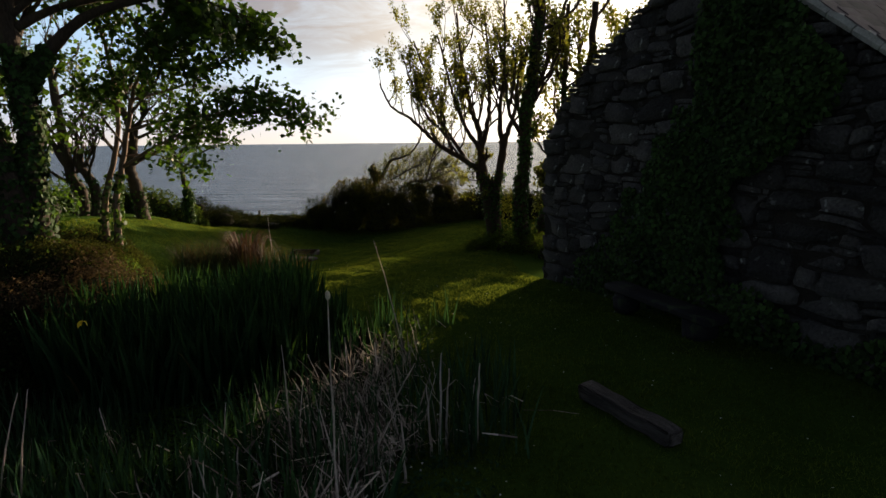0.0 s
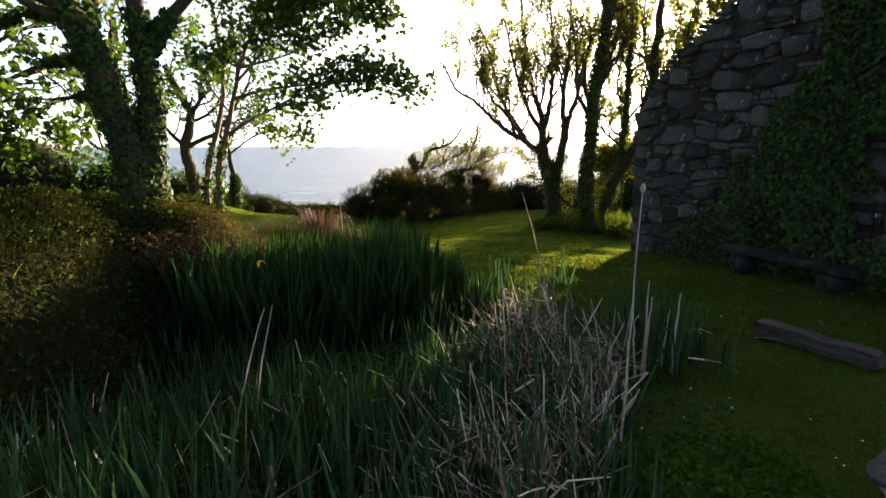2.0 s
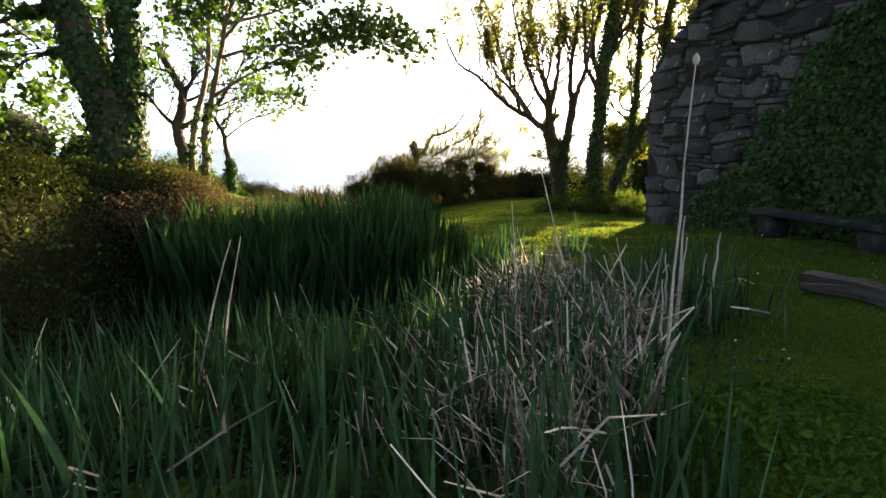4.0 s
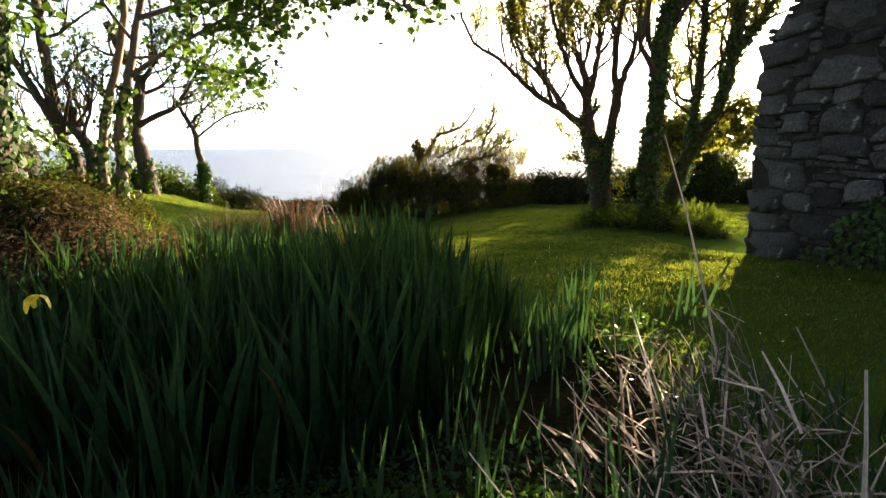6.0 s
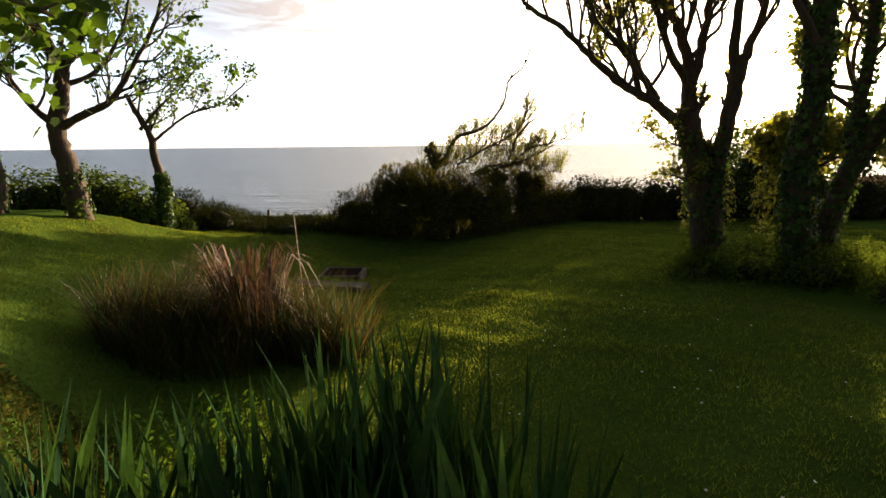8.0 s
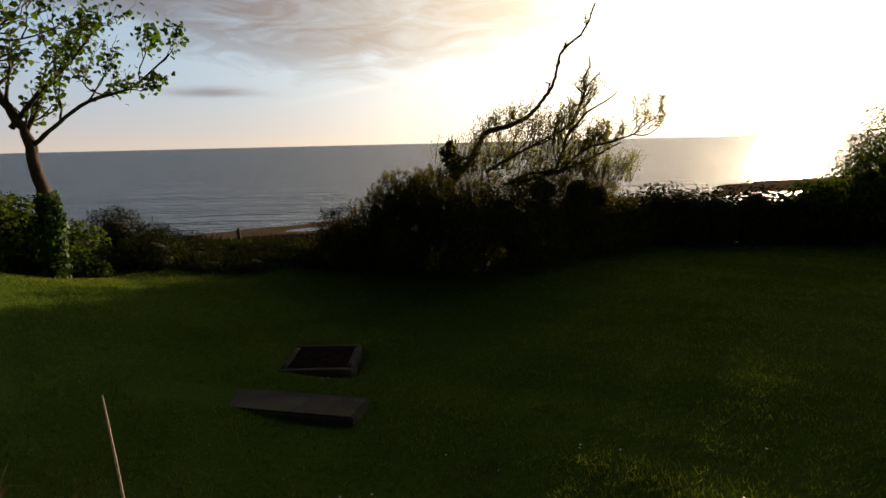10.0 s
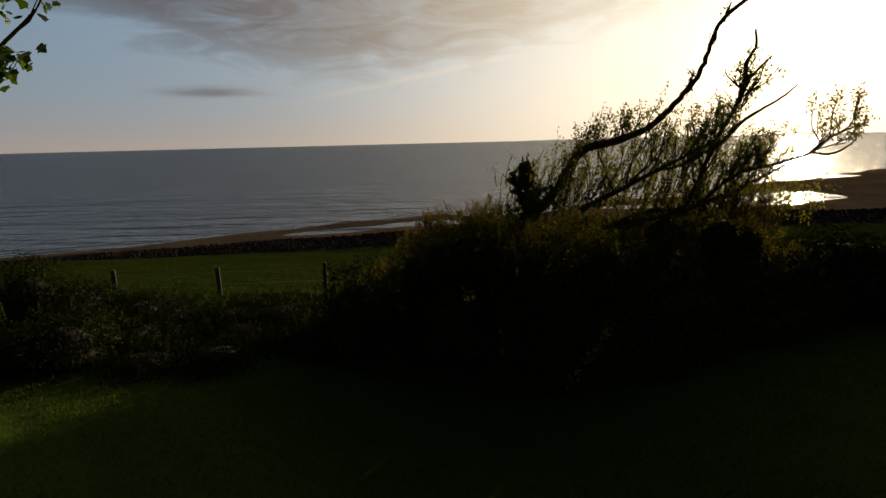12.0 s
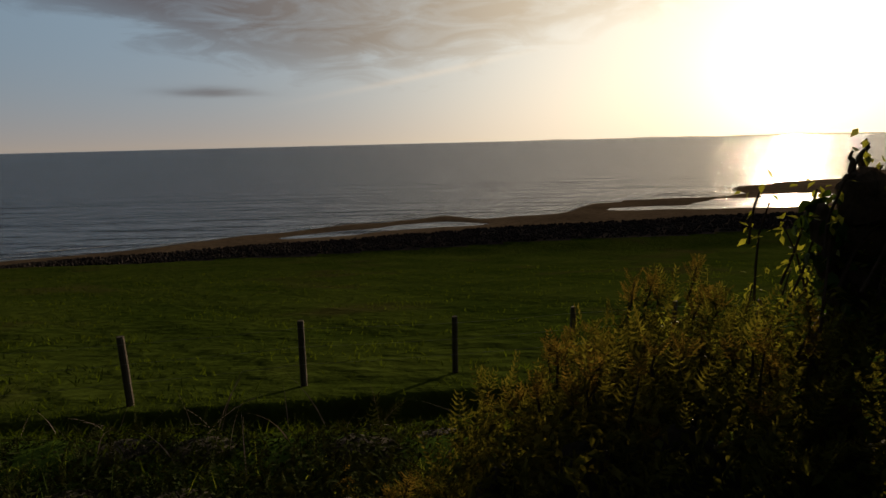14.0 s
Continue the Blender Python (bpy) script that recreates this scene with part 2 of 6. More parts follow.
M_SAND = material("wet_sand", (0.10, 0.074, 0.052), (0.19, 0.142, 0.10), 0.06, 0.7, 0.85, 0.3, 0.05, specular=0.08)
M_YELLOW = material("iris_petal", (0.75, 0.55, 0.03), (0.85, 0.68, 0.06), 20, 90, 0.5, 0, through_light=0.4)
M_FLUFF = material("seed_head", (0.5, 0.42, 0.3), (0.68, 0.6, 0.47), 20, 90, 0.9, 0.5, 0.005)
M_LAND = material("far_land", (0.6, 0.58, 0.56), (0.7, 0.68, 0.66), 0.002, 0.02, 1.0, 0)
haze_glow = M_LAND.node_tree.nodes.new("ShaderNodeEmission")     # sunlit haze before the land, put in as a glow of the land itself
haze_glow.inputs["Color"].default_value, haze_glow.inputs["Strength"].default_value = (0.62, 0.52, 0.40, 1), 0.9
M_LAND.node_tree.links.new(haze_glow.outputs[0], next(n for n in M_LAND.node_tree.nodes if n.type == "OUTPUT_MATERIAL").inputs[0])
M_FOAM = material("foam", (0.6, 0.6, 0.6), (0.8, 0.8, 0.8), 0.5, 4, 0.8, 0)
M_DAISY = material("daisy_petal", (0.75, 0.75, 0.72), (0.85, 0.85, 0.82), 20, 90, 0.6, 0)


def water_material():
    m = bpy.data.materials.new("sea_water")
    m.use_nodes = True
    nt = m.node_tree
    L = nt.links.new
    nt.nodes.clear()
    bs, gloss = nt.nodes.new("ShaderNodeBsdfDiffuse"), nt.nodes.new("ShaderNodeBsdfGlossy")
    bs.inputs["Color"].default_value = (0.028, 0.085, 0.140, 1)
    gloss.inputs["Color"].default_value, gloss.inputs["Roughness"].default_value = (0.83, 0.83, 0.86, 1), 0.17
    both, out = nt.nodes.new("ShaderNodeMixShader"), nt.nodes.new("ShaderNodeOutputMaterial")
    both.inputs[0].default_value = 0.45
    L(bs.outputs[0], both.inputs[1])
    L(gloss.outputs[0], both.inputs[2])
    L(both.outputs[0], out.inputs[0])
    coord = nt.nodes.new("ShaderNodeTexCoord")
    heights = []
    for scale, stretch, rot in ((0.0022, (1, 5.0, 1), 16), (0.018, (1, 6.5, 1), 20), (0.09, (1, 4.0, 1), 14), (0.4, (1, 3.2, 1), 24)):
        mp = nt.nodes.new("ShaderNodeMapping")
        mp.inputs["Rotation"].default_value = (0, 0, radians(-rot))
        mp.inputs["Scale"].default_value = stretch
        L(coord.outputs["Object"], mp.inputs[0])
        n = nt.nodes.new("ShaderNodeTexNoise")
        n.inputs["Scale"].default_value, n.inputs["Detail"].default_value = scale, 3.0
        L(mp.outputs[0], n.inputs["Vector"])
        heights.append(n.outputs["Fac"])
    normal = None
    for h, (s, d) in zip(heights, ((1.0, 16.0), (1.0, 10.0), (1.0, 3.6), (1.0, 1.0))):
        b = nt.nodes.new("ShaderNodeBump")
        b.inputs["Strength"].default_value, b.inputs["Distance"].default_value = s, d
        L(h, b.inputs["Height"])
        if normal:
            L(normal, b.inputs["Normal"])
        normal = b.outputs[0]
    L(normal, bs.inputs["Normal"])
    L(normal, gloss.inputs["Normal"])
    return m


M_SEA = water_material()

# ---- mesh helpers ----
RNG = np.random.default_rng(7)


def mesh_of(name, verts, faces, mats, smooth=False, slots=None):
    me = bpy.data.meshes.new(name)
    me.from_pydata([tuple(v) for v in verts] if not isinstance(verts, np.ndarray) else verts.tolist(), [], faces)
    for m in (mats if isinstance(mats, (list, tuple)) else [mats]):
        me.materials.append(m)
    if slots is not None:
        me.polygons.foreach_set("material_index", np.asarray(slots, dtype=np.int32))
    if smooth:
        me.polygons.foreach_set("use_smooth", np.ones(len(me.polygons), dtype=bool))
    me.update()
    return me


def child(name, me, parent, label=""):
    ob = new(name, me)
    ob.parent = parent
    if label:
        tagged(ob, label)
    return ob


def part(name, bm, mat, parent, label="", smooth=False):
    me = bpy.data.meshes.new(name)
    bm.to_mesh(me)
    bm.free()
    me.materials.append(mat)
    if smooth:
        me.polygons.foreach_set("use_smooth", np.ones(len(me.polygons), dtype=bool))
    return child(name, me, parent, label)


def empty(name, at, label, category, group=""):
    ob = new(name)
    ob.location = at
    ob.empty_display_size = 0.2
    return tagged(ob, label, category, group)


class Soup:
    """Vertices and faces gathered into one mesh."""

    def __init__(self):
        self.v, self.f, self.n = [], [], 0

    def add(self, verts, faces):
        verts = np.asarray(verts, dtype=float)
        self.v.append(verts)
        self.f += [tuple(i + self.n for i in q) for q in faces]
        self.n += len(verts)

    def tube(self, pts, radii, sides=6, cap=True):
        pts = [Vector(p) for p in pts]
        rings = []
        ref = Vector((0.3, 0.9, 0.1))
        for i, p in enumerate(pts):
            d = (pts[min(i + 1, len(pts) - 1)] - pts[max(i - 1, 0)]).normalized()
            a = d.cross(ref)
            if a.length < 1e-3:
                a = d.cross(Vector((1, 0, 0)))
            a.normalize()
            b = d.cross(a)
            for k in range(sides):
                w = 2 * math.pi * k / sides
                rings.append(p + (a * math.cos(w) + b * math.sin(w)) * radii[i])
        faces = []
        for i in range(len(pts) - 1):
            for k in range(sides):
                k2 = (k + 1) % sides
                faces.append((i * sides + k, i * sides + k2, (i + 1) * sides + k2, (i + 1) * sides + k))
        if cap:
            faces.append(tuple(range(sides))[::-1])
            faces.append(tuple((len(pts) - 1) * sides + k for k in range(sides)))
        self.add([tuple(r) for r in rings], faces)

    def mesh(self, name, mats, smooth=False):
        return mesh_of(name, np.concatenate(self.v) if self.v else np.zeros((0, 3)), self.f, mats, smooth)


def frames_of(direction, normal):
    """Rotation matrices whose y axis lies along direction and z axis near normal."""
    y = direction / np.linalg.norm(direction, axis=1, keepdims=True)
    x = np.cross(y, normal)
    x /= np.maximum(np.linalg.norm(x, axis=1, keepdims=True), 1e-6)
    z = np.cross(x, y)
    return np.stack([x, y, z], axis=2)


def scatter(template, faces, pos, rot, size):
    """Many copies of a small shape as one set of vertices and faces."""
    t = np.asarray(template, dtype=float)
    size = np.asarray(size, dtype=float)
    if size.ndim == 1:
        size = size[:, None]
    v = np.einsum("nij,nkj->nki", rot, t[None] * size[:, None, :]) + pos[:, None, :]
    k = len(t)
    out = []
    for f in faces:
        out.append(np.asarray(f)[None] + (np.arange(len(pos)) * k)[:, None])
    fs = []
    for block in out:
        fs += block.tolist()
    return v.reshape(-1, 3), fs


def unit(n):
    v = RNG.normal(size=(n, 3))
    return v / np.linalg.norm(v, axis=1, keepdims=True)


# leaf shapes, along y from the stalk, one unit long
LOBES = ((0.22, -0.04, 0.02), (0.44, 0.10, 0.05), (0.36, 0.24, 0.03), (0.58, 0.48, 0.03), (0.40, 0.54, 0.02), (0.30, 0.66, 0.01), (0.17, 0.82, -0.03))
SYCAMORE = [(0, 0, 0)] + [(s * x, y, z) for x, y, z in LOBES for s in (-1, 1)] + [(0, 1.0, -0.08)]
SYCAMORE_F = [(0, 2, 1)] + [(2 * k + 1, 2 * k + 2, 2 * k + 4, 2 * k + 3) for k in range(6)] + [(13, 14, 15)]
SPRIG = [(0, 0, 0), (0.012, 0, 0), (0, 1.0, 0.03)] + [p for k in range(6) for s in (-1, 1) for p in (
    (0, 0.18 + 0.14 * k, 0.01), (s * 0.16 * (1 - 0.08 * k), 0.26 + 0.14 * k, 0.07), (s * 0.34 * (1 - 0.11 * k), 0.36 + 0.14 * k, 0.02), (s * 0.14 * (1 - 0.08 * k), 0.17 + 0.14 * k, 0.03))]
SPRIG_F = [(0, 1, 2)] + [(3 + 4 * k, 4 + 4 * k, 5 + 4 * k, 6 + 4 * k) for k in range(12)]
OVAL = [(0, 0, 0), (-0.24, 0.4, 0.05), (0, 1, -0.04), (0.24, 0.4, 0.05)]
OVAL_F = [(0, 3, 2, 1)]
IVY = [(0, 0, 0), (-0.45, 0.1, 0.03), (-0.42, 0.5, 0), (0, 1, -0.05), (0.42, 0.5, 0), (0.45, 0.1, 0.03)]
IVY_F = [(0, 5, 4, 3, 2, 1)]


def leaves(pos, size, out=None, droop=0.5, shape=SYCAMORE, faces=SYCAMORE_F):
    n = len(pos)
    d = unit(n)
    d[:, 2] -= droop
    nrm = unit(n) * 0.7 + np.array([0, 0, 0.8])
    if out is not None:
        nrm = unit(n) * 0.55 + out
        d = d - nrm * (d * nrm).sum(1, keepdims=True) / (nrm * nrm).sum(1, keepdims=True) * 0.8
    return scatter(shape, faces, pos, frames_of(d, nrm), size)


def smooth01(v):
    v = np.clip(v, 0, 1)
    return v * v * (3 - 2 * v)


def wave(x, y, s, seed=0.0):
    """A cheap, smooth, uneven field between about -1 and 1."""
    x, y = np.asarray(x) / s + seed * 1.7, np.asarray(y) / s - seed * 2.3
    return (np.sin(1.0 * x + 0.7 * y + 1.3 * np.sin(0.8 * y)) + np.sin(-0.6 * x + 1.1 * y + 2.0 + np.sin(1.3 * x)) + 0.6 * np.sin(2.3 * x + 1.9 * y)) / 2.6


# ---- the lie of the land ----
SEA_Z = -18.5


def edge_of_field(x):
    return 125 + 0.18 * np.clip(x, -400, 60) + 1.5 * wave(x, 0, 9)


def rock_width(x):
    return np.interp(x, (-110, -90, -79, -52, -26, 0, 60), (4, 5, 9, 15, 18, 22, 26))


def water_line(x):
    return np.interp(x, (-400, -110, -89, -72, -55, -32, -16, -6, 3, 26, 33, 40, 63, 78, 95, 102, 136, 170, 220), (60, 112, 123, 131, 145, 160, 169.5, 173, 166.5, 174, 187, 199, 213, 214, 217, 235, 257, 273, 300))


def ground_z(x, y):
    x, y = np.asarray(x, dtype=float), np.asarray(y, dtype=float)
    lawn = -0.05 - 0.055 * np.clip(y - 9, 0, 16)
    rise = 0.13 * smooth01((x - 0.4) / 1.2) * (1 - smooth01((y - 7) / 4)) * smooth01((y + 2) / 4)
    hollow = (0.5 + 0.12 * smooth01((y - 12) / 6)) * np.exp(-((x + 4.0) / 3.0) ** 2) * smooth01((y - 1) / 5) * (1 - smooth01((y - 21) / 5))
    edge = -4.45 - 0.2 * np.clip(y - 9, 0, 12) - 0.75 * smooth01((8.7 - y) / 1.2)
    bank = (1.1 - 0.035 * np.clip(y - 8, 0, 14)) * smooth01((edge - x) / np.clip(0.9 + 0.9 * (y - 9.8), 0.9, 4.2)) * (1 - smooth01((y - 18.6) / 3.2)) * smooth01((y + 3) / 6)
    pit = 0.24 * np.exp(-(np.maximum(np.abs(x + 4.66), np.abs(y - 18.36)) / 0.5) ** 8)
    garden = lawn - pit + rise - hollow + bank + 0.035 * wave(x, y, 0.9) + 0.02 * wave(x, y, 0.27, 3) + 0.012 * wave(x, y, 0.15, 7)
    d = np.clip(y - 28.5, 0, 95)
    field = -2.0 - 0.235 * d + 0.00065 * d * d + (0.12 * wave(x, y, 3.1) + 0.06 * wave(x, y, 1.1, 2)) * smooth01(d / 10)
    field = np.maximum(field, -17.7 + 0.1 * wave(x, y, 4.0))
    k = smooth01((y - 25.6) / 2.6)
    ditch = 0.8 * np.exp(-((y - 27.95 - 0.25 * np.clip(x + 9.0, -30, 30)) / 0.5) ** 4)
    land = garden * (1 - k) + field * k - ditch
    e = edge_of_field(x)
    rocks = e + rock_width(x)
    # a rocky berm, then sand with a channel and bars left by the tide
    s = (y - rocks) / np.maximum(water_line(x) - rocks, 2.0)
    sand = np.interp(s, (0.0, 0.2, 0.36, 0.45, 0.58, 0.75, 1.0, 1.6, 6.0), (-18.2, -18.36, -18.44, -18.45, -18.42, -18.38, -18.5, -18.75, -26.0))
    # a shallow channel behind the bars, widening to a pool
    pool = np.interp(x, (-60, -30, -10, 4, 20, 34, 48, 62, 72, 100, 114, 122, 160), (0.0, 0.12, 0.2, 0.12, 0.02, 0.1, 0.16, 0.2, 0.3, 0.3, 0.14, -0.06, -0.1))
    sand = sand - pool * np.exp(-((s - np.interp(x, (-30, 34, 64, 72, 83, 100, 118), (0.45, 0.62, 0.35, 0.48, 0.58, 0.5, 0.45))) / np.interp(x, (-30, 34, 60, 72, 83, 100, 114, 122, 160), (0.2, 0.12, 0.1, 0.24, 0.27, 0.2, 0.12, 0.4, 0.5))) ** 2)
    sand = sand + (0.05 * wave(x, y, 6, 1) + 0.10 * wave(x * 0.4, y - 0.5 * x, 9, 5) * smooth01((x + 10) / 60)) * smooth01(s * 4) * smooth01((2.2 - s) * 2)
    k = np.clip((y - e) / np.maximum(rock_width(x), 1.0), 0, 1)
    beach = np.where(y < rocks, -17.7 - 0.5 * k ** 2 + 0.10 * wave(x, y, 2.5, 1), sand)
    beach = np.maximum(beach, -26)
    b = smooth01((y - e + 2) / 5)
    return land * (1 - b) + beach * b


def axis(lo, hi, step, far_lo, far_hi, grow=1.16):
    mid = list(np.arange(lo, hi + step / 2, step))
    a, s = [], step
    v = hi
    while v < far_hi:
        s *= grow
        v += s
        a.append(min(v, far_hi))
    b, s = [], step
    v = lo
    while v > far_lo:
        s *= grow
        v -= s
        b.append(max(v, far_lo))
    return np.array(b[::-1] + mid + a)


def make_ground():
    xs = axis(-16, 12, 0.2, -4900, 4900, 1.09)
    ys = np.concatenate([axis(-3, 33, 0.2, -4900, 90, 1.035), axis(92, 330, 2.0, 91.9, 4900, 1.12)[1:]])
    ys = np.unique(np.round(ys, 3))
    gx, gy = np.meshgrid(xs, ys)
    gz = ground_z(gx, gy)
    nx, ny = len(xs), len(ys)
    v = np.stack([gx.ravel(), gy.ravel(), gz.ravel()], 1)
    i = (np.arange(ny - 1)[:, None] * nx + np.arange(nx - 1)[None]).ravel()
    f = np.stack([i, i + 1, i + 1 + nx, i + nx], 1)
    c = v[f].mean(1)
    e = edge_of_field(c[:, 0])
    slot = np.zeros(len(f), dtype=np.int32)
    slot[c[:, 1] > 26.0] = 1
    slot[c[:, 1] > e] = 2
    slot[c[:, 1] > e + rock_width(c[:, 0])] = 3
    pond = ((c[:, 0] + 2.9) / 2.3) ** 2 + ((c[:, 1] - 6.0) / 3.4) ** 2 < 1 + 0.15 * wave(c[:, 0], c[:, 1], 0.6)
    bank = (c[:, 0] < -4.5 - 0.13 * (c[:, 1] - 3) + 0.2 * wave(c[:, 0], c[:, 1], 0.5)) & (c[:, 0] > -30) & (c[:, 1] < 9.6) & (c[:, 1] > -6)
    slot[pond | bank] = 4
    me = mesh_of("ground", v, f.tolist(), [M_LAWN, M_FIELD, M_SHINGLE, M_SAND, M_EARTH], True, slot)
    tagged(new("ground", me), "uneven grassy garden falling to sheep pasture, dark shingle and wet sand", "ground", kind="structure")


make_ground()


def make_sea():
    xs = [-4900, -2000, -800, -300, -100, 0, 100, 300, 800, 2000, 4900]
    ys = [90, 200, 400, 800, 1600, 3000, 4900]
    v = [(x, y, SEA_Z) for y in ys for x in xs]
    n = len(xs)
    f = [(j * n + i, j * n + i + 1, (j + 1) * n + i + 1, (j + 1) * n + i) for j in range(len(ys) - 1) for i in range(n - 1)]
    tagged(new("water", mesh_of("water", v, f, M_SEA)), "calm grey-blue evening sea with fine ripples", "sea", kind="structure")


make_sea()

# ---- the stone cottage ----
WALL_A = Vector((1.77, 10.56, 0))          # the far foot of the gable
WALL_U = Vector((0.407, -0.913, 0)).normalized()
WALL_N = Vector((-0.913, -0.407, 0)).normalized()   # out of the wall
GABLE_W, EAVE, APEX_U, APEX_Z, WALL_BASE = 6.69, 2.2, 3.21, 4.76, -0.55


def wall_point(u, z, out=0.0):
    return WALL_A + WALL_U * u + WALL_N * out + Vector((0, 0, z))


def gable_top(u):
    """Height of the wall head: a worn, bellied edge on the far side, a straight verge on the near one."""
    if u < APEX_U:
        return float(np.interp(u, (0, 0.3, 1.06, 1.93, 2.34, APEX_U), (EAVE + 0.15, 2.80, 3.46, 4.0, 4.25, APEX_Z)))
    return APEX_Z - (APEX_Z - EAVE) * (u - APEX_U) / (GABLE_W - APEX_U)


def rubble_outlines(rnd):
    """Rubble bedded in rough courses: long boulders, squarish stones and thin packing, as boxes (u, z, half width, half height)."""
    du, dz = 0.09, 0.074
    nu, nz = int(GABLE_W / du), int((APEX_Z - WALL_BASE) / dz)
    free = np.zeros((nu, nz), dtype=bool)
    for i in range(nu):
        for j in range(nz):
            free[i, j] = WALL_BASE + (j + 0.6) * dz < gable_top((i + 0.5) * du)
    out = []

    def lay(i, j, w, h):
        if i < 0 or j < 0 or i + w > nu or j + h > nz or not free[i:i + w, j:j + h].all():
            return False
        free[i:i + w, j:j + h] = False
        out.append(((i + w / 2) * du, WALL_BASE + (j + h / 2) * dz, w * du / 2, h * dz / 2))
        return True

    # squared corner stones, long and short in turn
    j = 0
    while j < nz:
        w, h = rnd.choice(((8, 5), (4, 3), (6, 2), (5, 4), (7, 3), (4, 2), (6, 4), (5, 3)))
        if not lay(0, j, w, h):
            h = 1
            lay(0, j, 2, 1)
        j += h
    for w, h, tries in ((8, 5, 10), (7, 4, 30), (6, 5, 16), (5, 4, 70), (8, 3, 90), (7, 3, 110), (4, 4, 60), (6, 3, 160), (7, 2, 160), (5, 3, 260), (4, 3, 260), (6, 2, 420), (3, 3, 200), (6, 1, 420), (5, 2, 700), (4, 2, 900), (5, 1, 900), (3, 2, 1200), (4, 1, 1800), (2, 2, 1500)):
        for k in range(tries):
            lay(rnd.randrange(nu), rnd.randrange(nz), w, h)
    for j in range(nz):
        i = 0
        while i < nu:
            w = next((w for w in (3, 2, 1) if lay(i, j, w, 1)), 1)
            i += w
    return out


def stone_shape(box, rnd):
    """A stone with worn corners and a bulging face, from its box; about its own middle."""
    cu, cz, a, b = box
    size = min(a, b * 1.4)
    n = 14 if a > 0.2 else 12
    power = rnd.uniform(0.24, 0.62)
    skew, taper = rnd.uniform(-0.2, 0.2), rnd.uniform(-0.24, 0.24)
    gap = 0.005
    ring = []
    for k in range(n):
        w = 2 * math.pi * (k + 0.5) / n
        c, s = math.cos(w), math.sin(w)
        x = math.copysign(abs(c) ** power, c) * rnd.uniform(0.86, 1.06)
        y = math.copysign(abs(s) ** power, s) * rnd.uniform(0.82, 1.12)
        p, q = x * (1 + taper * y) * (a - gap), (y + skew * x * min(a / b, 1.2) * 0.6) * (b - gap)
        # the courses wander up and down along the wall
        loose = min(max((cu + p) / 0.5, 0.0), 1.0)
        p += 0.05 * loose * float(wave(cu + p, cz + q, 0.33, 2))
        q += (0.025 + 0.04 * loose) * float(wave(cu + p, cz + q, 0.42, 5))
        q = min(q, gable_top(min(max(cu + p, 0.0), GABLE_W)) + 0.05 - cz)
        ring.append((p, q))
    face = rnd.uniform(-0.045, 0.045) + min(size, 0.2) * 0.22
    bulge = min(size, 0.2) * 0.22
    tip = (rnd.uniform(-0.2, 0.2), rnd.uniform(-0.34, 0.16))
    mu, mz = sum(p for p, q in ring) / n, sum(q for p, q in ring) / n
    v = [(p, q, -0.26) for p, q in ring]
    v += [(p, q, face - bulge * rnd.uniform(0.75, 1.25)) for p, q in ring]
    k1 = rnd.uniform(0.84, 0.94)
    v += [(mu + (p - mu) * k1 * rnd.uniform(0.95, 1.05), mz + (q - mz) * k1 * rnd.uniform(0.94, 1.06), face - bulge * 0.22 + rnd.uniform(-0.4, 0.4) * bulge + tip[0] * p + tip[1] * q) for p, q in ring]
    v.append((mu, mz, face + rnd.uniform(-0.1, 0.15) * bulge))
    f = []
    for r in range(2):
        for k in range(n):
            k2 = (k + 1) % n
            f.append((r * n + k, r * n + k2, (r + 1) * n + k2, (r + 1) * n + k))
    f += [(2 * n + k, 2 * n + (k + 1) % n, 3 * n) for k in range(n)]
    return (cu, cz), np.array(v), f


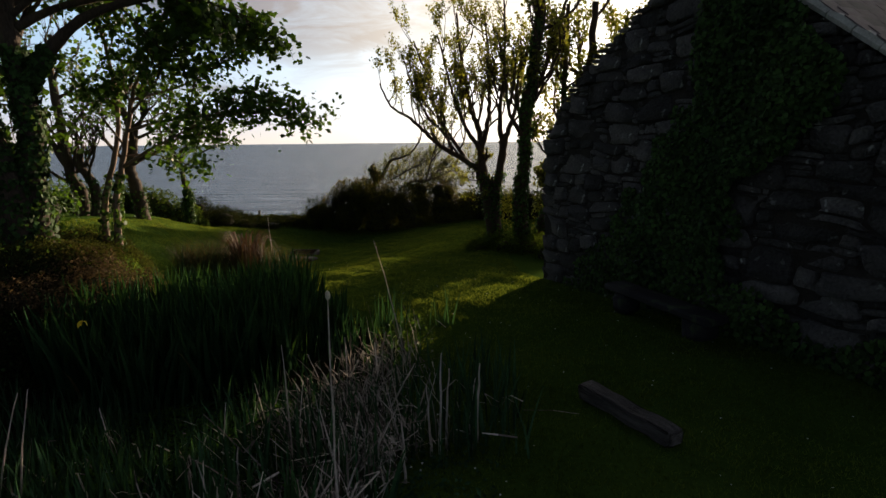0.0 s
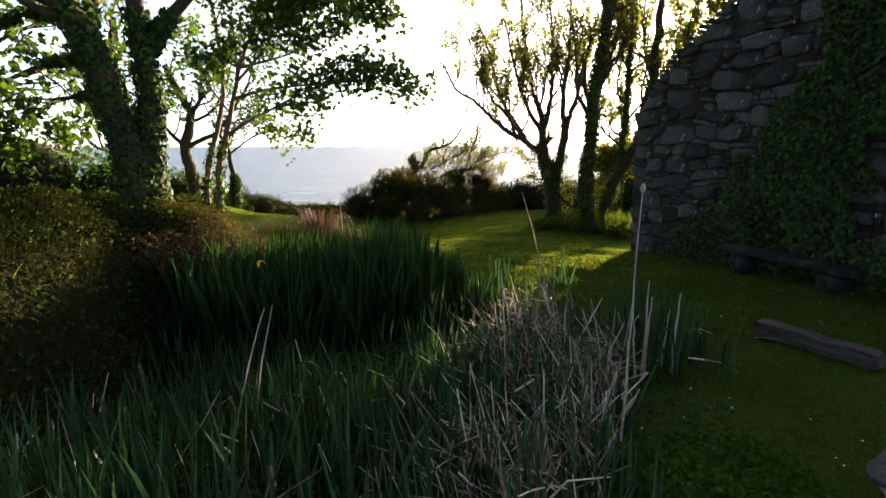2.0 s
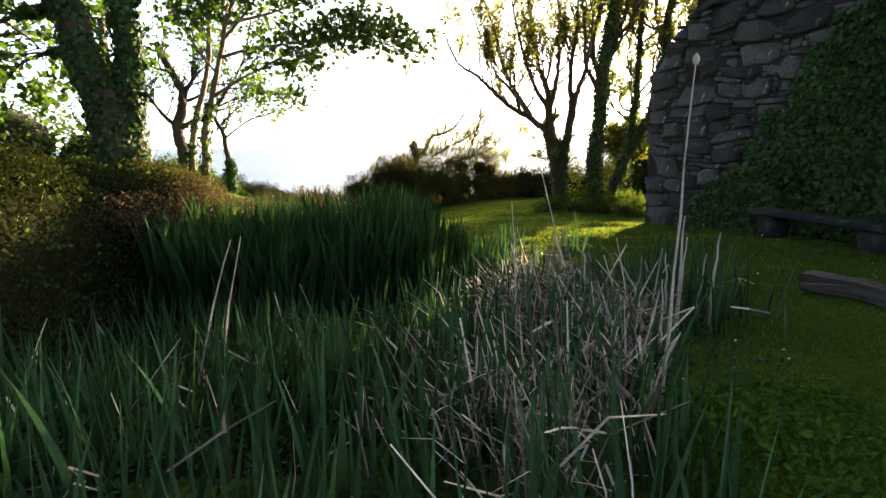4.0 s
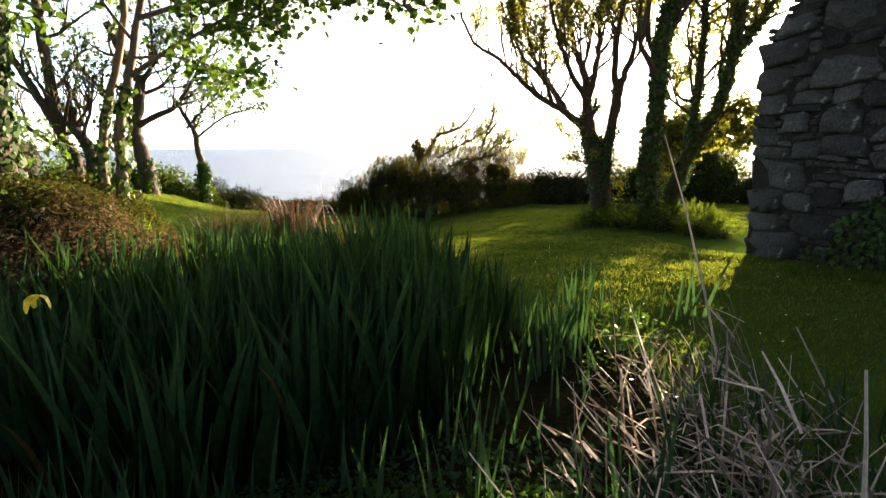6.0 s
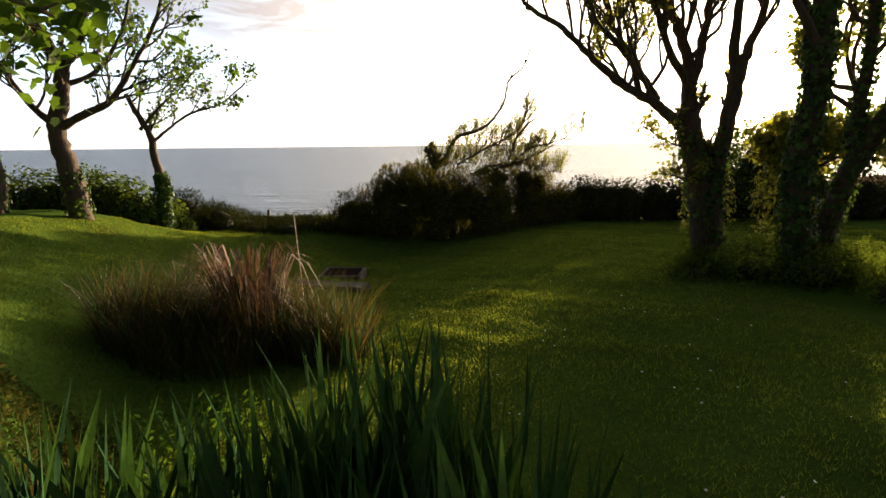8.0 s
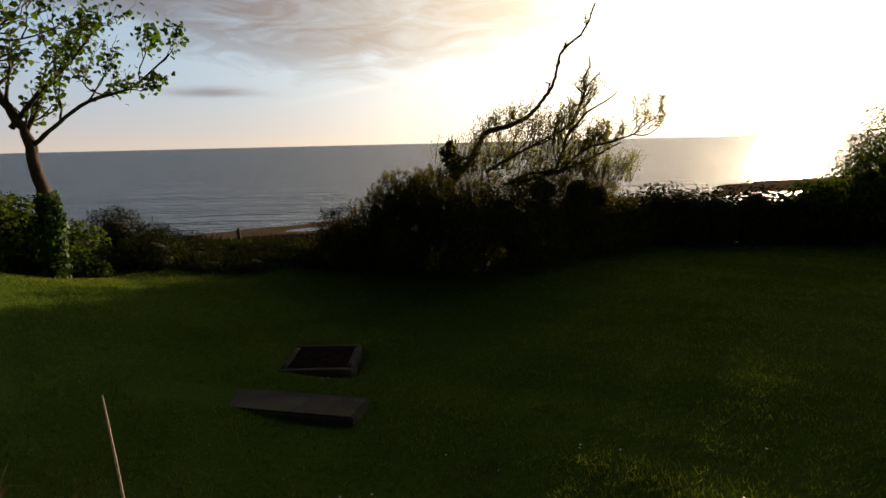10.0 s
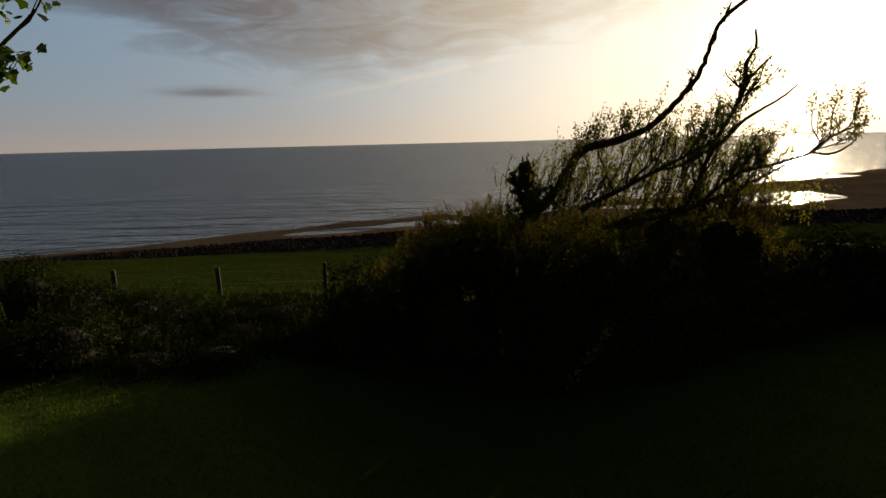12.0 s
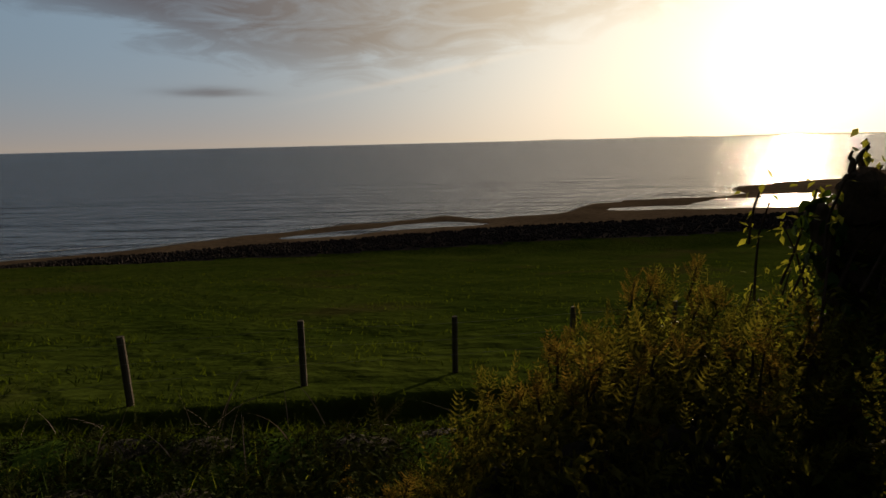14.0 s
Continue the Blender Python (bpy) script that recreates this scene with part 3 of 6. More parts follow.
def make_cottage():
    home = empty("stone_cottage", wall_point(APEX_U, 0, -4.5), "old rubble-stone cottage with a gable and slate roof", "house")
    inv = Matrix.Translation(-home.location)
    depth = 9.0
    s = Soup()
    # rough core of the walls, set back behind the faces of the stones
    outline = [(0.04, WALL_BASE), (GABLE_W - 0.07, WALL_BASE)] + [(u, gable_top(u) - 0.14) for u in (GABLE_W - 0.07, APEX_U, 2.34, 1.93, 1.06, 0.3, 0.04)]
    n = len(outline)
    ring = [wall_point(u, z, -0.025) for u, z in outline] + [wall_point(u, z, -depth) for u, z in outline]
    s.add([tuple(inv @ p) for p in ring], [tuple(range(n)), tuple(range(2 * n - 1, n - 1, -1))] + [(i, i + n, (i + 1) % n + n, (i + 1) % n) for i in range(n)])
    wall = child("wall", s.mesh("wall", M_MORTAR), home)
    # roof: the slope that falls towards the near eaves, and the far one tucked behind the gable head
    roof = child("roof", None, home, "weathered purplish slate roof")
    roof_soup = Soup()
    for side, start in ((1, 0.02), (-1, -0.45)):
        e = GABLE_W + 0.25 if side > 0 else -0.15
        lift = 0.06 if side > 0 else -0.35
        ez = EAVE - 0.25 * 0.74
        p = [wall_point(APEX_U, APEX_Z + lift, start), wall_point(e, ez + lift, start), wall_point(e, ez + lift, -depth - 0.2), wall_point(APEX_U, APEX_Z + lift, -depth - 0.2)]
        q = [v - Vector((0, 0, 0.08)) for v in p]
        roof_soup.add([tuple(inv @ v) for v in p + q], [(0, 1, 2, 3), (7, 6, 5, 4), (0, 4, 5, 1), (1, 5, 6, 2), (2, 6, 7, 3), (3, 7, 4, 0)])
    child("roof_boards", roof_soup.mesh("roof_boards", M_MORTAR), roof)
    # a skim of lime along the near verge
    lime = Soup()
    for k in range(14):
        u0 = APEX_U + 0.1 + k * 0.26
        p = wall_point(u0, gable_top(u0) + 0.02, 0.02)
        q = wall_point(u0 + 0.25, gable_top(u0 + 0.25) + 0.02, 0.02)
        lime.tube([inv @ p, inv @ ((p + q) / 2 + Vector((0, 0, 0.01))), inv @ q], [0.045, 0.055, 0.045], 6)
    child("verge_mortar", lime.mesh("verge_mortar", M_LIME), roof)
    return home, wall, roof, inv


cottage, cottage_wall, cottage_roof, COTTAGE_INV = make_cottage()


# ---- trees ----
def bent(a, b, n, sag, rnd):
    a, b = Vector(a), Vector(b)
    pts = []
    L = (b - a).length
    off = Vector((0, 0, 0))
    for i in range(n + 1):
        t = i / n
        if 0 < i < n:
            off = off * 0.5 + Vector((rnd.uniform(-1, 1), rnd.uniform(-1, 1), rnd.uniform(-1, 1))) * L * sag / n
        pts.append(a.lerp(b, t) + off * math.sin(math.pi * t) * 2)
    return pts


def smooth_path(pts, per=4):
    """A Catmull-Rom curve through a few points."""
    p = [Vector(v) for v in pts]
    p = [p[0] * 2 - p[1]] + p + [p[-1] * 2 - p[-2]]
    out = []
    for i in range(1, len(p) - 2):
        for k in range(per):
            t = k / per
            out.append(0.5 * (2 * p[i] + (p[i + 1] - p[i - 1]) * t + (2 * p[i - 1] - 5 * p[i] + 4 * p[i + 1] - p[i + 2]) * t * t + (3 * p[i] - p[i - 1] - 3 * p[i + 1] + p[i + 2]) * t ** 3))
    out.append(p[-2])
    return out


class Tree:
    def __init__(self, seed, lean=(0, 0, 0)):
        self.rnd, self.wood, self.twigs, self.tips, self.lean = random.Random(seed), Soup(), Soup(), [], Vector(lean)
        self.trunks = []

    def limb(self, pts, r0, r1, sides=8, gnarl=0.0):
        path = smooth_path(pts, 5)
        n = len(path)
        if gnarl:
            path = [p + Vector((self.rnd.uniform(-1, 1), self.rnd.uniform(-1, 1), 0)) * gnarl * r0 if 0 < i < n - 1 else p for i, p in enumerate(path)]
        radii = [(r0 + (r1 - r0) * (i / (n - 1)) ** 0.8) * self.rnd.uniform(0.93, 1.07) for i in range(n)]
        self.wood.tube(path, radii, sides)
        self.trunks.append((path, radii))
        return path, radii

    def grow(self, start, way, length, radius, depth, spread=0.6, rise=0.25, kids=(2, 3), min_len=0.18):
        """A branch that forks until it is a twig."""
        rnd = self.rnd
        n = 4 if depth > 1 else 3
        pts, p, d = [Vector(start)], Vector(start), Vector(way).normalized()
        for i in range(n):
            d = (d + Vector((rnd.uniform(-1, 1), rnd.uniform(-1, 1), rnd.uniform(-1, 1))) * 0.30 + self.lean * 0.12 + Vector((0, 0, rise * 0.2))).normalized()
            p = p + d * length / n
            pts.append(p)
        radii = [radius * (1 - 0.45 * i / n) for i in range(n + 1)]
        (self.wood if depth > 1 else self.twigs).tube(pts, radii, 6 if depth > 1 else (4 if depth else 3), cap=False)
        if depth <= 1:
            for q in pts[1:]:
                self.tips.append((q, d))
        if depth == 0 or length < min_len:
            return
        for k in range(rnd.randint(*kids)):
            at = rnd.uniform(0.35, 1.0) if k else 1.0
            i = min(int(at * n), n - 1)
            q = pts[i].lerp(pts[i + 1], at * n - i) if at < 1 else pts[-1]
            side = Vector((rnd.uniform(-1, 1), rnd.uniform(-1, 1), rnd.uniform(-0.7, 0.9)))
            way2 = (d + side * spread + Vector((0, 0, rise))).normalized()
            self.grow(q, way2, length * rnd.uniform(0.6, 0.85), radius * (0.62 if k else 0.6), depth - 1, spread, rise, kids, min_len)

    def boughs(self, path, radii, count, length, depth, lo=0.3, rise=0.5, spread=0.6, tilt=None, kids=(2, 3)):
        rnd = self.rnd
        n = len(path) - 1
        for k in range(count):
            t = lo + (1 - lo) * (k + rnd.random()) / count
            i = min(int(t * n), n - 1)
            d = (path[i + 1] - path[i]).normalized()
            side = Vector((rnd.uniform(-1, 1), rnd.uniform(-1, 1), rnd.uniform(-0.2, 0.8)))
            way = d * 0.5 + side * 0.9 + (Vector(tilt) if tilt else Vector((0, 0, 0)))
            self.grow(path[i], way, length * rnd.uniform(0.7, 1.15) * (1.1 - 0.4 * t), radii[i] * 0.45 + 0.004, depth, spread, rise, kids)

    def finish(self, name, label, category, leaf_mat, leaf_size, density, base, wood_mat=None, shape=SYCAMORE, faces=SYCAMORE_F, ivy=0, ivy_to=3.0, group="", cluster=0.12, ivy_swell=0.6):
        home = empty(name, base, label, category, group)
        off = -np.array(base, dtype=float)
        for soup in (self.wood, self.twigs):
            soup.v = [v + off for v in soup.v]
        child("trunk", self.wood.mesh("trunk", wood_mat or M_BARK, True), home)
        if self.twigs.v:
            tagged(child("brushwood", self.twigs.mesh("brushwood", wood_mat or M_BARK, True), home), kind="stuff")
        if density and self.tips:
            tips = np.array([tuple(p) for p, d in self.tips])
            n = int(len(tips) * density)
            pick = RNG.integers(0, len(tips), n)
            pos = tips[pick] + RNG.normal(size=(n, 3)) * cluster + off
            v, f = leaves(pos, leaf_size * RNG.uniform(0.55, 1.1, n), shape=shape, faces=faces)
            tagged(child("crown", mesh_of("crown", v, f, leaf_mat), home), kind="stuff")
        if ivy:
            pos, nrm = [], []
            total = [(path, radii, i) for path, radii in self.trunks for i in range(len(path) - 1) if path[i].z - base[2] < ivy_to and radii[i] > 0.035]
            for k in range(ivy):
                path, radii, i = self.rnd.choice(total)
                d = (path[i + 1] - path[i]).normalized()
                a = d.cross(Vector((0.3, 0.9, 0.1))).normalized()
                b = d.cross(a)
                w = self.rnd.uniform(0, 2 * math.pi)
                o = a * math.cos(w) + b * math.sin(w)
                bulge = 0.01 + 0.07 * ivy_swell * max(0.0, noise.noise(path[i] * 2.1 + o)) + self.rnd.uniform(0, 0.035)
                q = path[i].lerp(path[i + 1], self.rnd.random()) + o * (radii[i] + bulge)
                pos.append(tuple(q))
                nrm.append(tuple(o))
            pos, nrm = np.array(pos) + off, np.array(nrm)
            v, f = leaves(pos, RNG.uniform(0.04, 0.085, len(pos)), out=nrm, droop=0.8, shape=IVY, faces=IVY_F)
            tagged(child("ivy", mesh_of("ivy", v, f, M_IVY), home, "glossy dark ivy climbing the bark"), kind="stuff")
        return home


def z_at(x, y):
    return float(ground_z(x, y))


def tree_sparse_right():
    """A many-limbed sycamore just in leaf: two stems from one foot, the limbs sweeping up and out."""
    t = Tree(11, (-0.15, 0, 0.5))
    y = 15.5
    b = (1.32, y, z_at(1.32, y) - 0.15)
    p, r = t.limb([b, (1.22, y, 0.4), (1.1, y, 1.0), (0.95, y, 1.6), (0.9, y, 1.85)], 0.2, 0.155, 10, 0.1)
    p2, r2 = t.limb([(1.42, y - 0.05, b[2]), (1.32, y - 0.1, 0.5), (1.34, y - 0.1, 1.1), (1.46, y - 0.1, 1.9), (1.55, y - 0.1, 2.5)], 0.135, 0.1, 9, 0.1)
    ways = [
        ([(0.98, y, 1.5), (0.75, y - 0.05, 1.7), (0.33, y - 0.1, 1.98), (-0.15, y - 0.1, 2.26), (-0.52, y - 0.1, 2.6), (-0.9, y - 0.1, 2.95), (-1.42, y - 0.1, 3.28), (-1.68, y - 0.1, 3.85)], 0.10, 0.02, 6, 0.95),
        ([(0.6, y, 1.8), (0.45, y, 2.0), (0.19, y, 2.4), (-0.05, y, 2.75), (-0.24, y, 3.12), (-0.4, y, 3.8), (-0.8, y, 4.9)], 0.075, 0.02, 6, 1.0),
        ([(0.92, y, 1.75), (0.94, y + 0.1, 2.3), (0.79, y + 0.15, 2.87), (0.6, y + 0.2, 3.4), (0.4, y + 0.2, 4.6), (0.3, y + 0.2, 5.6)], 0.12, 0.025, 6, 1.1),
    ]
    ways += [
        ([(0.92, y, 2.1), (0.6, y - 0.1, 2.6), (0.3, y - 0.2, 3.2), (0.1, y - 0.2, 3.9), (-0.2, y - 0.3, 5.0)], 0.07, 0.02, 5, 1.0),
        ([(0.94, y, 2.2), (1.1, y + 0.1, 2.8), (1.15, y + 0.1, 3.5), (1.1, y, 4.6), (1.0, y, 5.6)], 0.08, 0.02, 5, 1.0),
        ([(1.55, y - 0.1, 2.45), (1.62, y - 0.1, 2.6), (1.78, y - 0.1, 3.1), (1.94, y - 0.1, 3.7), (2.1, y - 0.1, 4.8)], 0.09, 0.02, 5, 1.0),
        ([(1.48, y - 0.1, 2.3), (1.4, y - 0.2, 2.9), (1.45, y - 0.3, 3.6), (1.5, y - 0.3, 4.6), (1.45, y - 0.4, 5.8)], 0.085, 0.02, 5, 1.0),
        ([(0.2, y - 0.1, 2.0), (0.0, y - 0.2, 2.5), (-0.45, y - 0.2, 3.0), (-0.8, y - 0.3, 3.7), (-1.1, y - 0.3, 4.6)], 0.05, 0.012, 5, 0.8),
    ]
    for pts, r0, r1, n, ln in ways:
        pp, rr = t.limb(pts, r0, r1, 7, 0.25)
        t.boughs(pp, rr, int(n * 1.9), ln * 0.72, 3, 0.25, 0.45, 0.65)
    # low leafy sprays on the seaward side of the trunk
    for pts in ([(1.05, y - 0.1, 1.45), (0.75, y - 0.2, 1.35), (0.4, y - 0.3, 1.5), (0.15, y - 0.3, 1.65)], [(1.1, y - 0.1, 1.0), (0.8, y - 0.3, 0.9), (0.55, y - 0.3, 1.0)]):
        pp, rr = t.limb(pts, 0.018, 0.006, 5, 0.2)
        t.boughs(pp, rr, 10, 0.26, 1, 0.3, 0.0, 0.8)
    t.boughs(p, r, 4, 0.3, 2, 0.5, 0.3)
    t.boughs(p2, r2, 4, 0.3, 2, 0.5, 0.3)
    t.finish("sycamore_tree", "many-limbed sycamore with sparse young leaves, bare twigs against the sky", "tree", M_BUD, 0.058, 2.8, b, ivy=900, ivy_to=2.0, cluster=0.045, ivy_swell=0.4)


def tree_ivy_pair():
    y = 14.3
    t = Tree(23, (0.1, 0, 0.5))
    b = (1.9, y, z_at(1.9, y) - 0.1)
    p, r = t.limb([b, (1.86, y, 0.5), (1.84, y, 1.3), (1.93, y, 2.1), (1.94, y, 3.0), (2.08, y, 3.8), (2.2, y, 5.2), (2.25, y, 7.2)], 0.165, 0.11, 10, 0.15)
    t.boughs(p, r, 10, 1.15, 3, 0.45, 0.4, 0.6)
    t.finish("ivy_clad_tree", "tall straight tree with its trunk wrapped in ivy", "tree", M_BUD, 0.08, 5.5, b, ivy=3000, ivy_to=5.5, cluster=0.06, ivy_swell=0.55)
    t = Tree(29, (0.3, 0, 0.4))
    y = 14.7
    b = (2.42, y, z_at(2.42, y) - 0.1)
    p, r = t.limb([b, (2.5, y, 0.3), (2.67, y, 0.87), (3.0, y, 1.52), (3.32, y, 2.15), (3.45, y, 2.9), (3.52, y, 3.9), (3.6, y, 5.6)], 0.165, 0.08, 10, 0.15)
    q, s = t.limb([(2.82, y + 0.1, 1.3), (2.87, y + 0.2, 1.75), (2.94, y + 0.2, 2.6), (2.96, y + 0.2, 3.9), (3.0, y + 0.2, 5.6)], 0.105, 0.05, 8, 0.1)
    q2, s2 = t.limb([(3.46, y, 2.9), (3.8, y, 3.32), (4.15, y, 3.9), (4.6, y, 5.0)], 0.08, 0.03, 8, 0.1)
    t.boughs(p, r, 7, 1.2, 3, 0.4, 0.4, 0.6)
    t.boughs(q, s, 8, 0.8, 3, 0.25, 0.4, 0.6)
    t.boughs(q2, s2, 6, 1.0, 3, 0.3, 0.3, 0.6)
    for pts in ([(3.0, y, 1.5), (3.4, y - 0.1, 1.45), (3.75, y - 0.1, 1.55)], [(3.1, y, 1.7), (3.5, y, 1.85), (3.9, y, 1.8)]):
        q, s = t.limb(pts, 0.022, 0.006, 5, 0.2)
        t.boughs(q, s, 12, 0.3, 1, 0.2, 0.0, 0.8)
    t.finish("leaning_tree", "ivy-clad tree leaning away from its neighbour, in young leaf", "tree", M_BUD, 0.08, 5.5, b, ivy=2400, ivy_to=4.6, cluster=0.06, ivy_swell=0.5)
    t = Tree(31, (0.2, 0, 0.3))
    b = (3.6, 17.2, z_at(3.6, 17.2) - 0.1)
    p, r = t.limb([b, (3.6, 17.2, 0.6), (3.72, 17.2, 1.2), (3.7, 17.1, 1.6)], 0.07, 0.02, 7, 0.15)
    t.boughs(p, r, 12, 0.5, 2, 0.3, 0.1, 0.7)
    for pts in ([(3.63, 17.2, 0.8), (3.9, 16.8, 1.1), (4.4, 16.4, 1.3), (5.0, 16.2, 1.35)], [(3.62, 17.2, 0.9), (3.3, 16.8, 1.35), (2.9, 16.5, 1.55)], [(3.62, 17.2, 0.7), (3.2, 17.0, 0.9), (2.7, 17.0, 1.1)]):
        q, s = t.limb(pts, 0.035, 0.01, 6, 0.15)
        t.boughs(q, s, 16, 0.38, 2, 0.25, 0.0, 0.7)
    t.finish("elder_sapling", "low spreading elder sapling in leaf behind the ivy-clad trunks", "tree", M_BUD, 0.11, 3.0, b, ivy=200, ivy_to=1.2, cluster=0.07)


def tree_big_left():
    y = 8.55
    t = Tree(41, (0.2, 0, 0.2))
    b = (-6.23, y, z_at(-6.23, y) - 0.15)
    p1, r1 = t.limb([b, (-6.33, y, 1.6), (-6.53, y, 2.3), (-6.73, y - 0.1, 3.2), (-6.98, y - 0.2, 3.75), (-7.68, y - 0.3, 4.5), (-8.28, y - 0.3, 5.6)], 0.28, 0.11, 12, 0.1)
    p2, r2 = t.limb([(-6.13, y + 0.1, b[2]), (-6.1, y + 0.15, 1.7), (-6.08, y + 0.2, 2.6), (-6.16, y + 0.2, 3.5), (-6.18, y + 0.2, 4.4), (-6.08, y + 0.3, 6.5)], 0.20, 0.10, 12, 0.1)
    p3, r3 = t.limb([(-6.08, y + 0.2, 3.2), (-5.68, y + 0.3, 3.75), (-5.08, y + 0.4, 4.25), (-3.88, y + 0.5, 4.55), (-2.68, y + 0.6, 4.62), (-1.78, y + 0.6, 4.7)], 0.11, 0.02, 8, 0.1)
    p4, r4 = t.limb([(-6.18, y + 0.2, 4.0), (-5.48, y + 0.5, 4.4), (-4.48, y + 0.8, 4.6), (-3.58, y + 0.9, 4.5), (-2.98, y + 0.9, 4.2)], 0.07, 0.012, 7, 0.1)
    p5, r5 = t.limb([(-6.78, y - 0.1, 3.3), (-6.78, y + 0.3, 4.2), (-6.58, y + 0.5, 5.4), (-6.38, y + 0.7, 7.0)], 0.12, 0.04, 8, 0.1)
    for pts in ([(-6.18, y + 0.2, 4.3), (-5.38, y + 0.8, 4.9), (-4.28, y + 1.1, 5.0), (-3.48, y + 1.2, 4.6)],
                [(-6.68, y, 3.0), (-7.38, y + 0.3, 3.1), (-8.28, y + 0.5, 2.9), (-9.08, y + 0.6, 2.5)], [(-6.88, y - 0.1, 3.6), (-7.78, y + 0.1, 3.7), (-8.68, y + 0.3, 3.3), (-9.38, y + 0.4, 2.9)],
                [(-6.48, y, 2.3), (-7.08, y + 0.5, 2.6), (-7.98, y + 0.8, 2.5), (-8.48, y + 0.9, 2.1)]):
        pp, rr = t.limb(pts, 0.06, 0.012, 6, 0.1)
        t.boughs(pp, rr, 8, 0.75, 2, 0.3, -0.2, 0.65, (0, 0, -0.15))
    t.boughs(p1, r1, 7, 1.4, 3, 0.5, 0.1, 0.7)
    t.boughs(p2, r2, 5, 1.3, 3, 0.6, 0.1, 0.7)
    t.boughs(p3, r3, 6, 0.7, 2, 0.4, -0.1, 0.6, (0, 0, 0.1))
    t.boughs(p4, r4, 13, 0.75, 2, 0.35, -0.35, 0.6, (0.3, 0, -0.3))
    t.boughs(p5, r5, 6, 1.2, 3, 0.4, 0.1, 0.7)
    t.finish("big_sycamore_tree", "big twin-stemmed sycamore in full leaf, trunk thick with ivy", "tree", M_LEAF, 0.12, 3.4, b, ivy=9000, ivy_to=3.1, cluster=0.10, ivy_swell=0.7)
    # the young tree at its foot: two slim stems, boughs reaching out over the pond bed
    t = Tree(43, (0.1, 0, 0.2))
    y = 9.75
    b = (-5.62, y, z_at(-5.62, y) - 0.05)
    g = b[2]
    p, r = t.limb([(-5.56, y, g), (-5.52, y, 1.45), (-5.36, y, 2.03), (-5.2, y, 2.6), (-5.0, y, 3.3), (-4.6, y + 0.1, 4.1), (-4.3, y + 0.2, 4.9)], 0.066, 0.018, 8, 0.18)
    t.boughs(p, r, 8, 0.55, 2, 0.55, 0.1, 0.7)
    p, r = t.limb([(-5.82, y + 0.05, g), (-5.74, y + 0.05, 1.4), (-5.52, y + 0.1, 2.2), (-5.4, y + 0.15, 3.0), (-5.5, y + 0.15, 4.0), (-5.7, y + 0.2, 4.9)], 0.062, 0.02, 8, 0.18)
    t.boughs(p, r, 8, 0.5, 2, 0.55, 0.1, 0.7)
    for pts, r0, n, ln in (
            ([(-5.37, y, 2.0), (-4.88, y - 0.03, 2.28), (-4.47, y - 0.05, 2.47), (-4.05, y - 0.05, 2.68), (-3.5, y - 0.05, 2.85), (-2.95, y - 0.1, 2.85)], 0.032, 14, 0.42),
            ([(-5.2, y, 2.6), (-4.7, y + 0.05, 2.74), (-4.1, y + 0.1, 2.82), (-3.1, y + 0.05, 2.88), (-2.6, y, 2.78), (-2.25, y - 0.05, 2.6)], 0.030, 15, 0.40),
            ([(-5.1, y, 2.9), (-4.65, y - 0.05, 3.35), (-4.3, y - 0.05, 3.85), (-3.8, y - 0.05, 4.2)], 0.030, 9, 0.5),
            ([(-5.05, y, 3.1), (-4.3, y + 0.25, 3.35), (-3.8, y + 0.35, 3.65), (-3.3, y + 0.35, 3.9)], 0.026, 9, 0.45),
            ([(-5.3, y, 2.2), (-4.9, y + 0.1, 2.22), (-4.45, y + 0.1, 2.1), (-4.05, y, 1.95)], 0.016, 6, 0.28),
            ([(-5.3, y, 2.4), (-5.75, y + 0.1, 3.0), (-6.1, y + 0.2, 3.7)], 0.022, 6, 0.4)):
        p, r = t.limb(pts, r0, 0.008, 6, 0.15)
        t.boughs(p, r, n, ln, 1, 0.3, -0.12, 0.75, (0.1, 0, 0.05), (2, 3))
    t.finish("young_sycamore", "young twin-stemmed sycamore in fresh leaf, stems lit orange", "tree", M_LEAF, 0.088, 6.2, b, wood_mat=M_YOUNG, ivy=420, ivy_to=1.3, cluster=0.13)


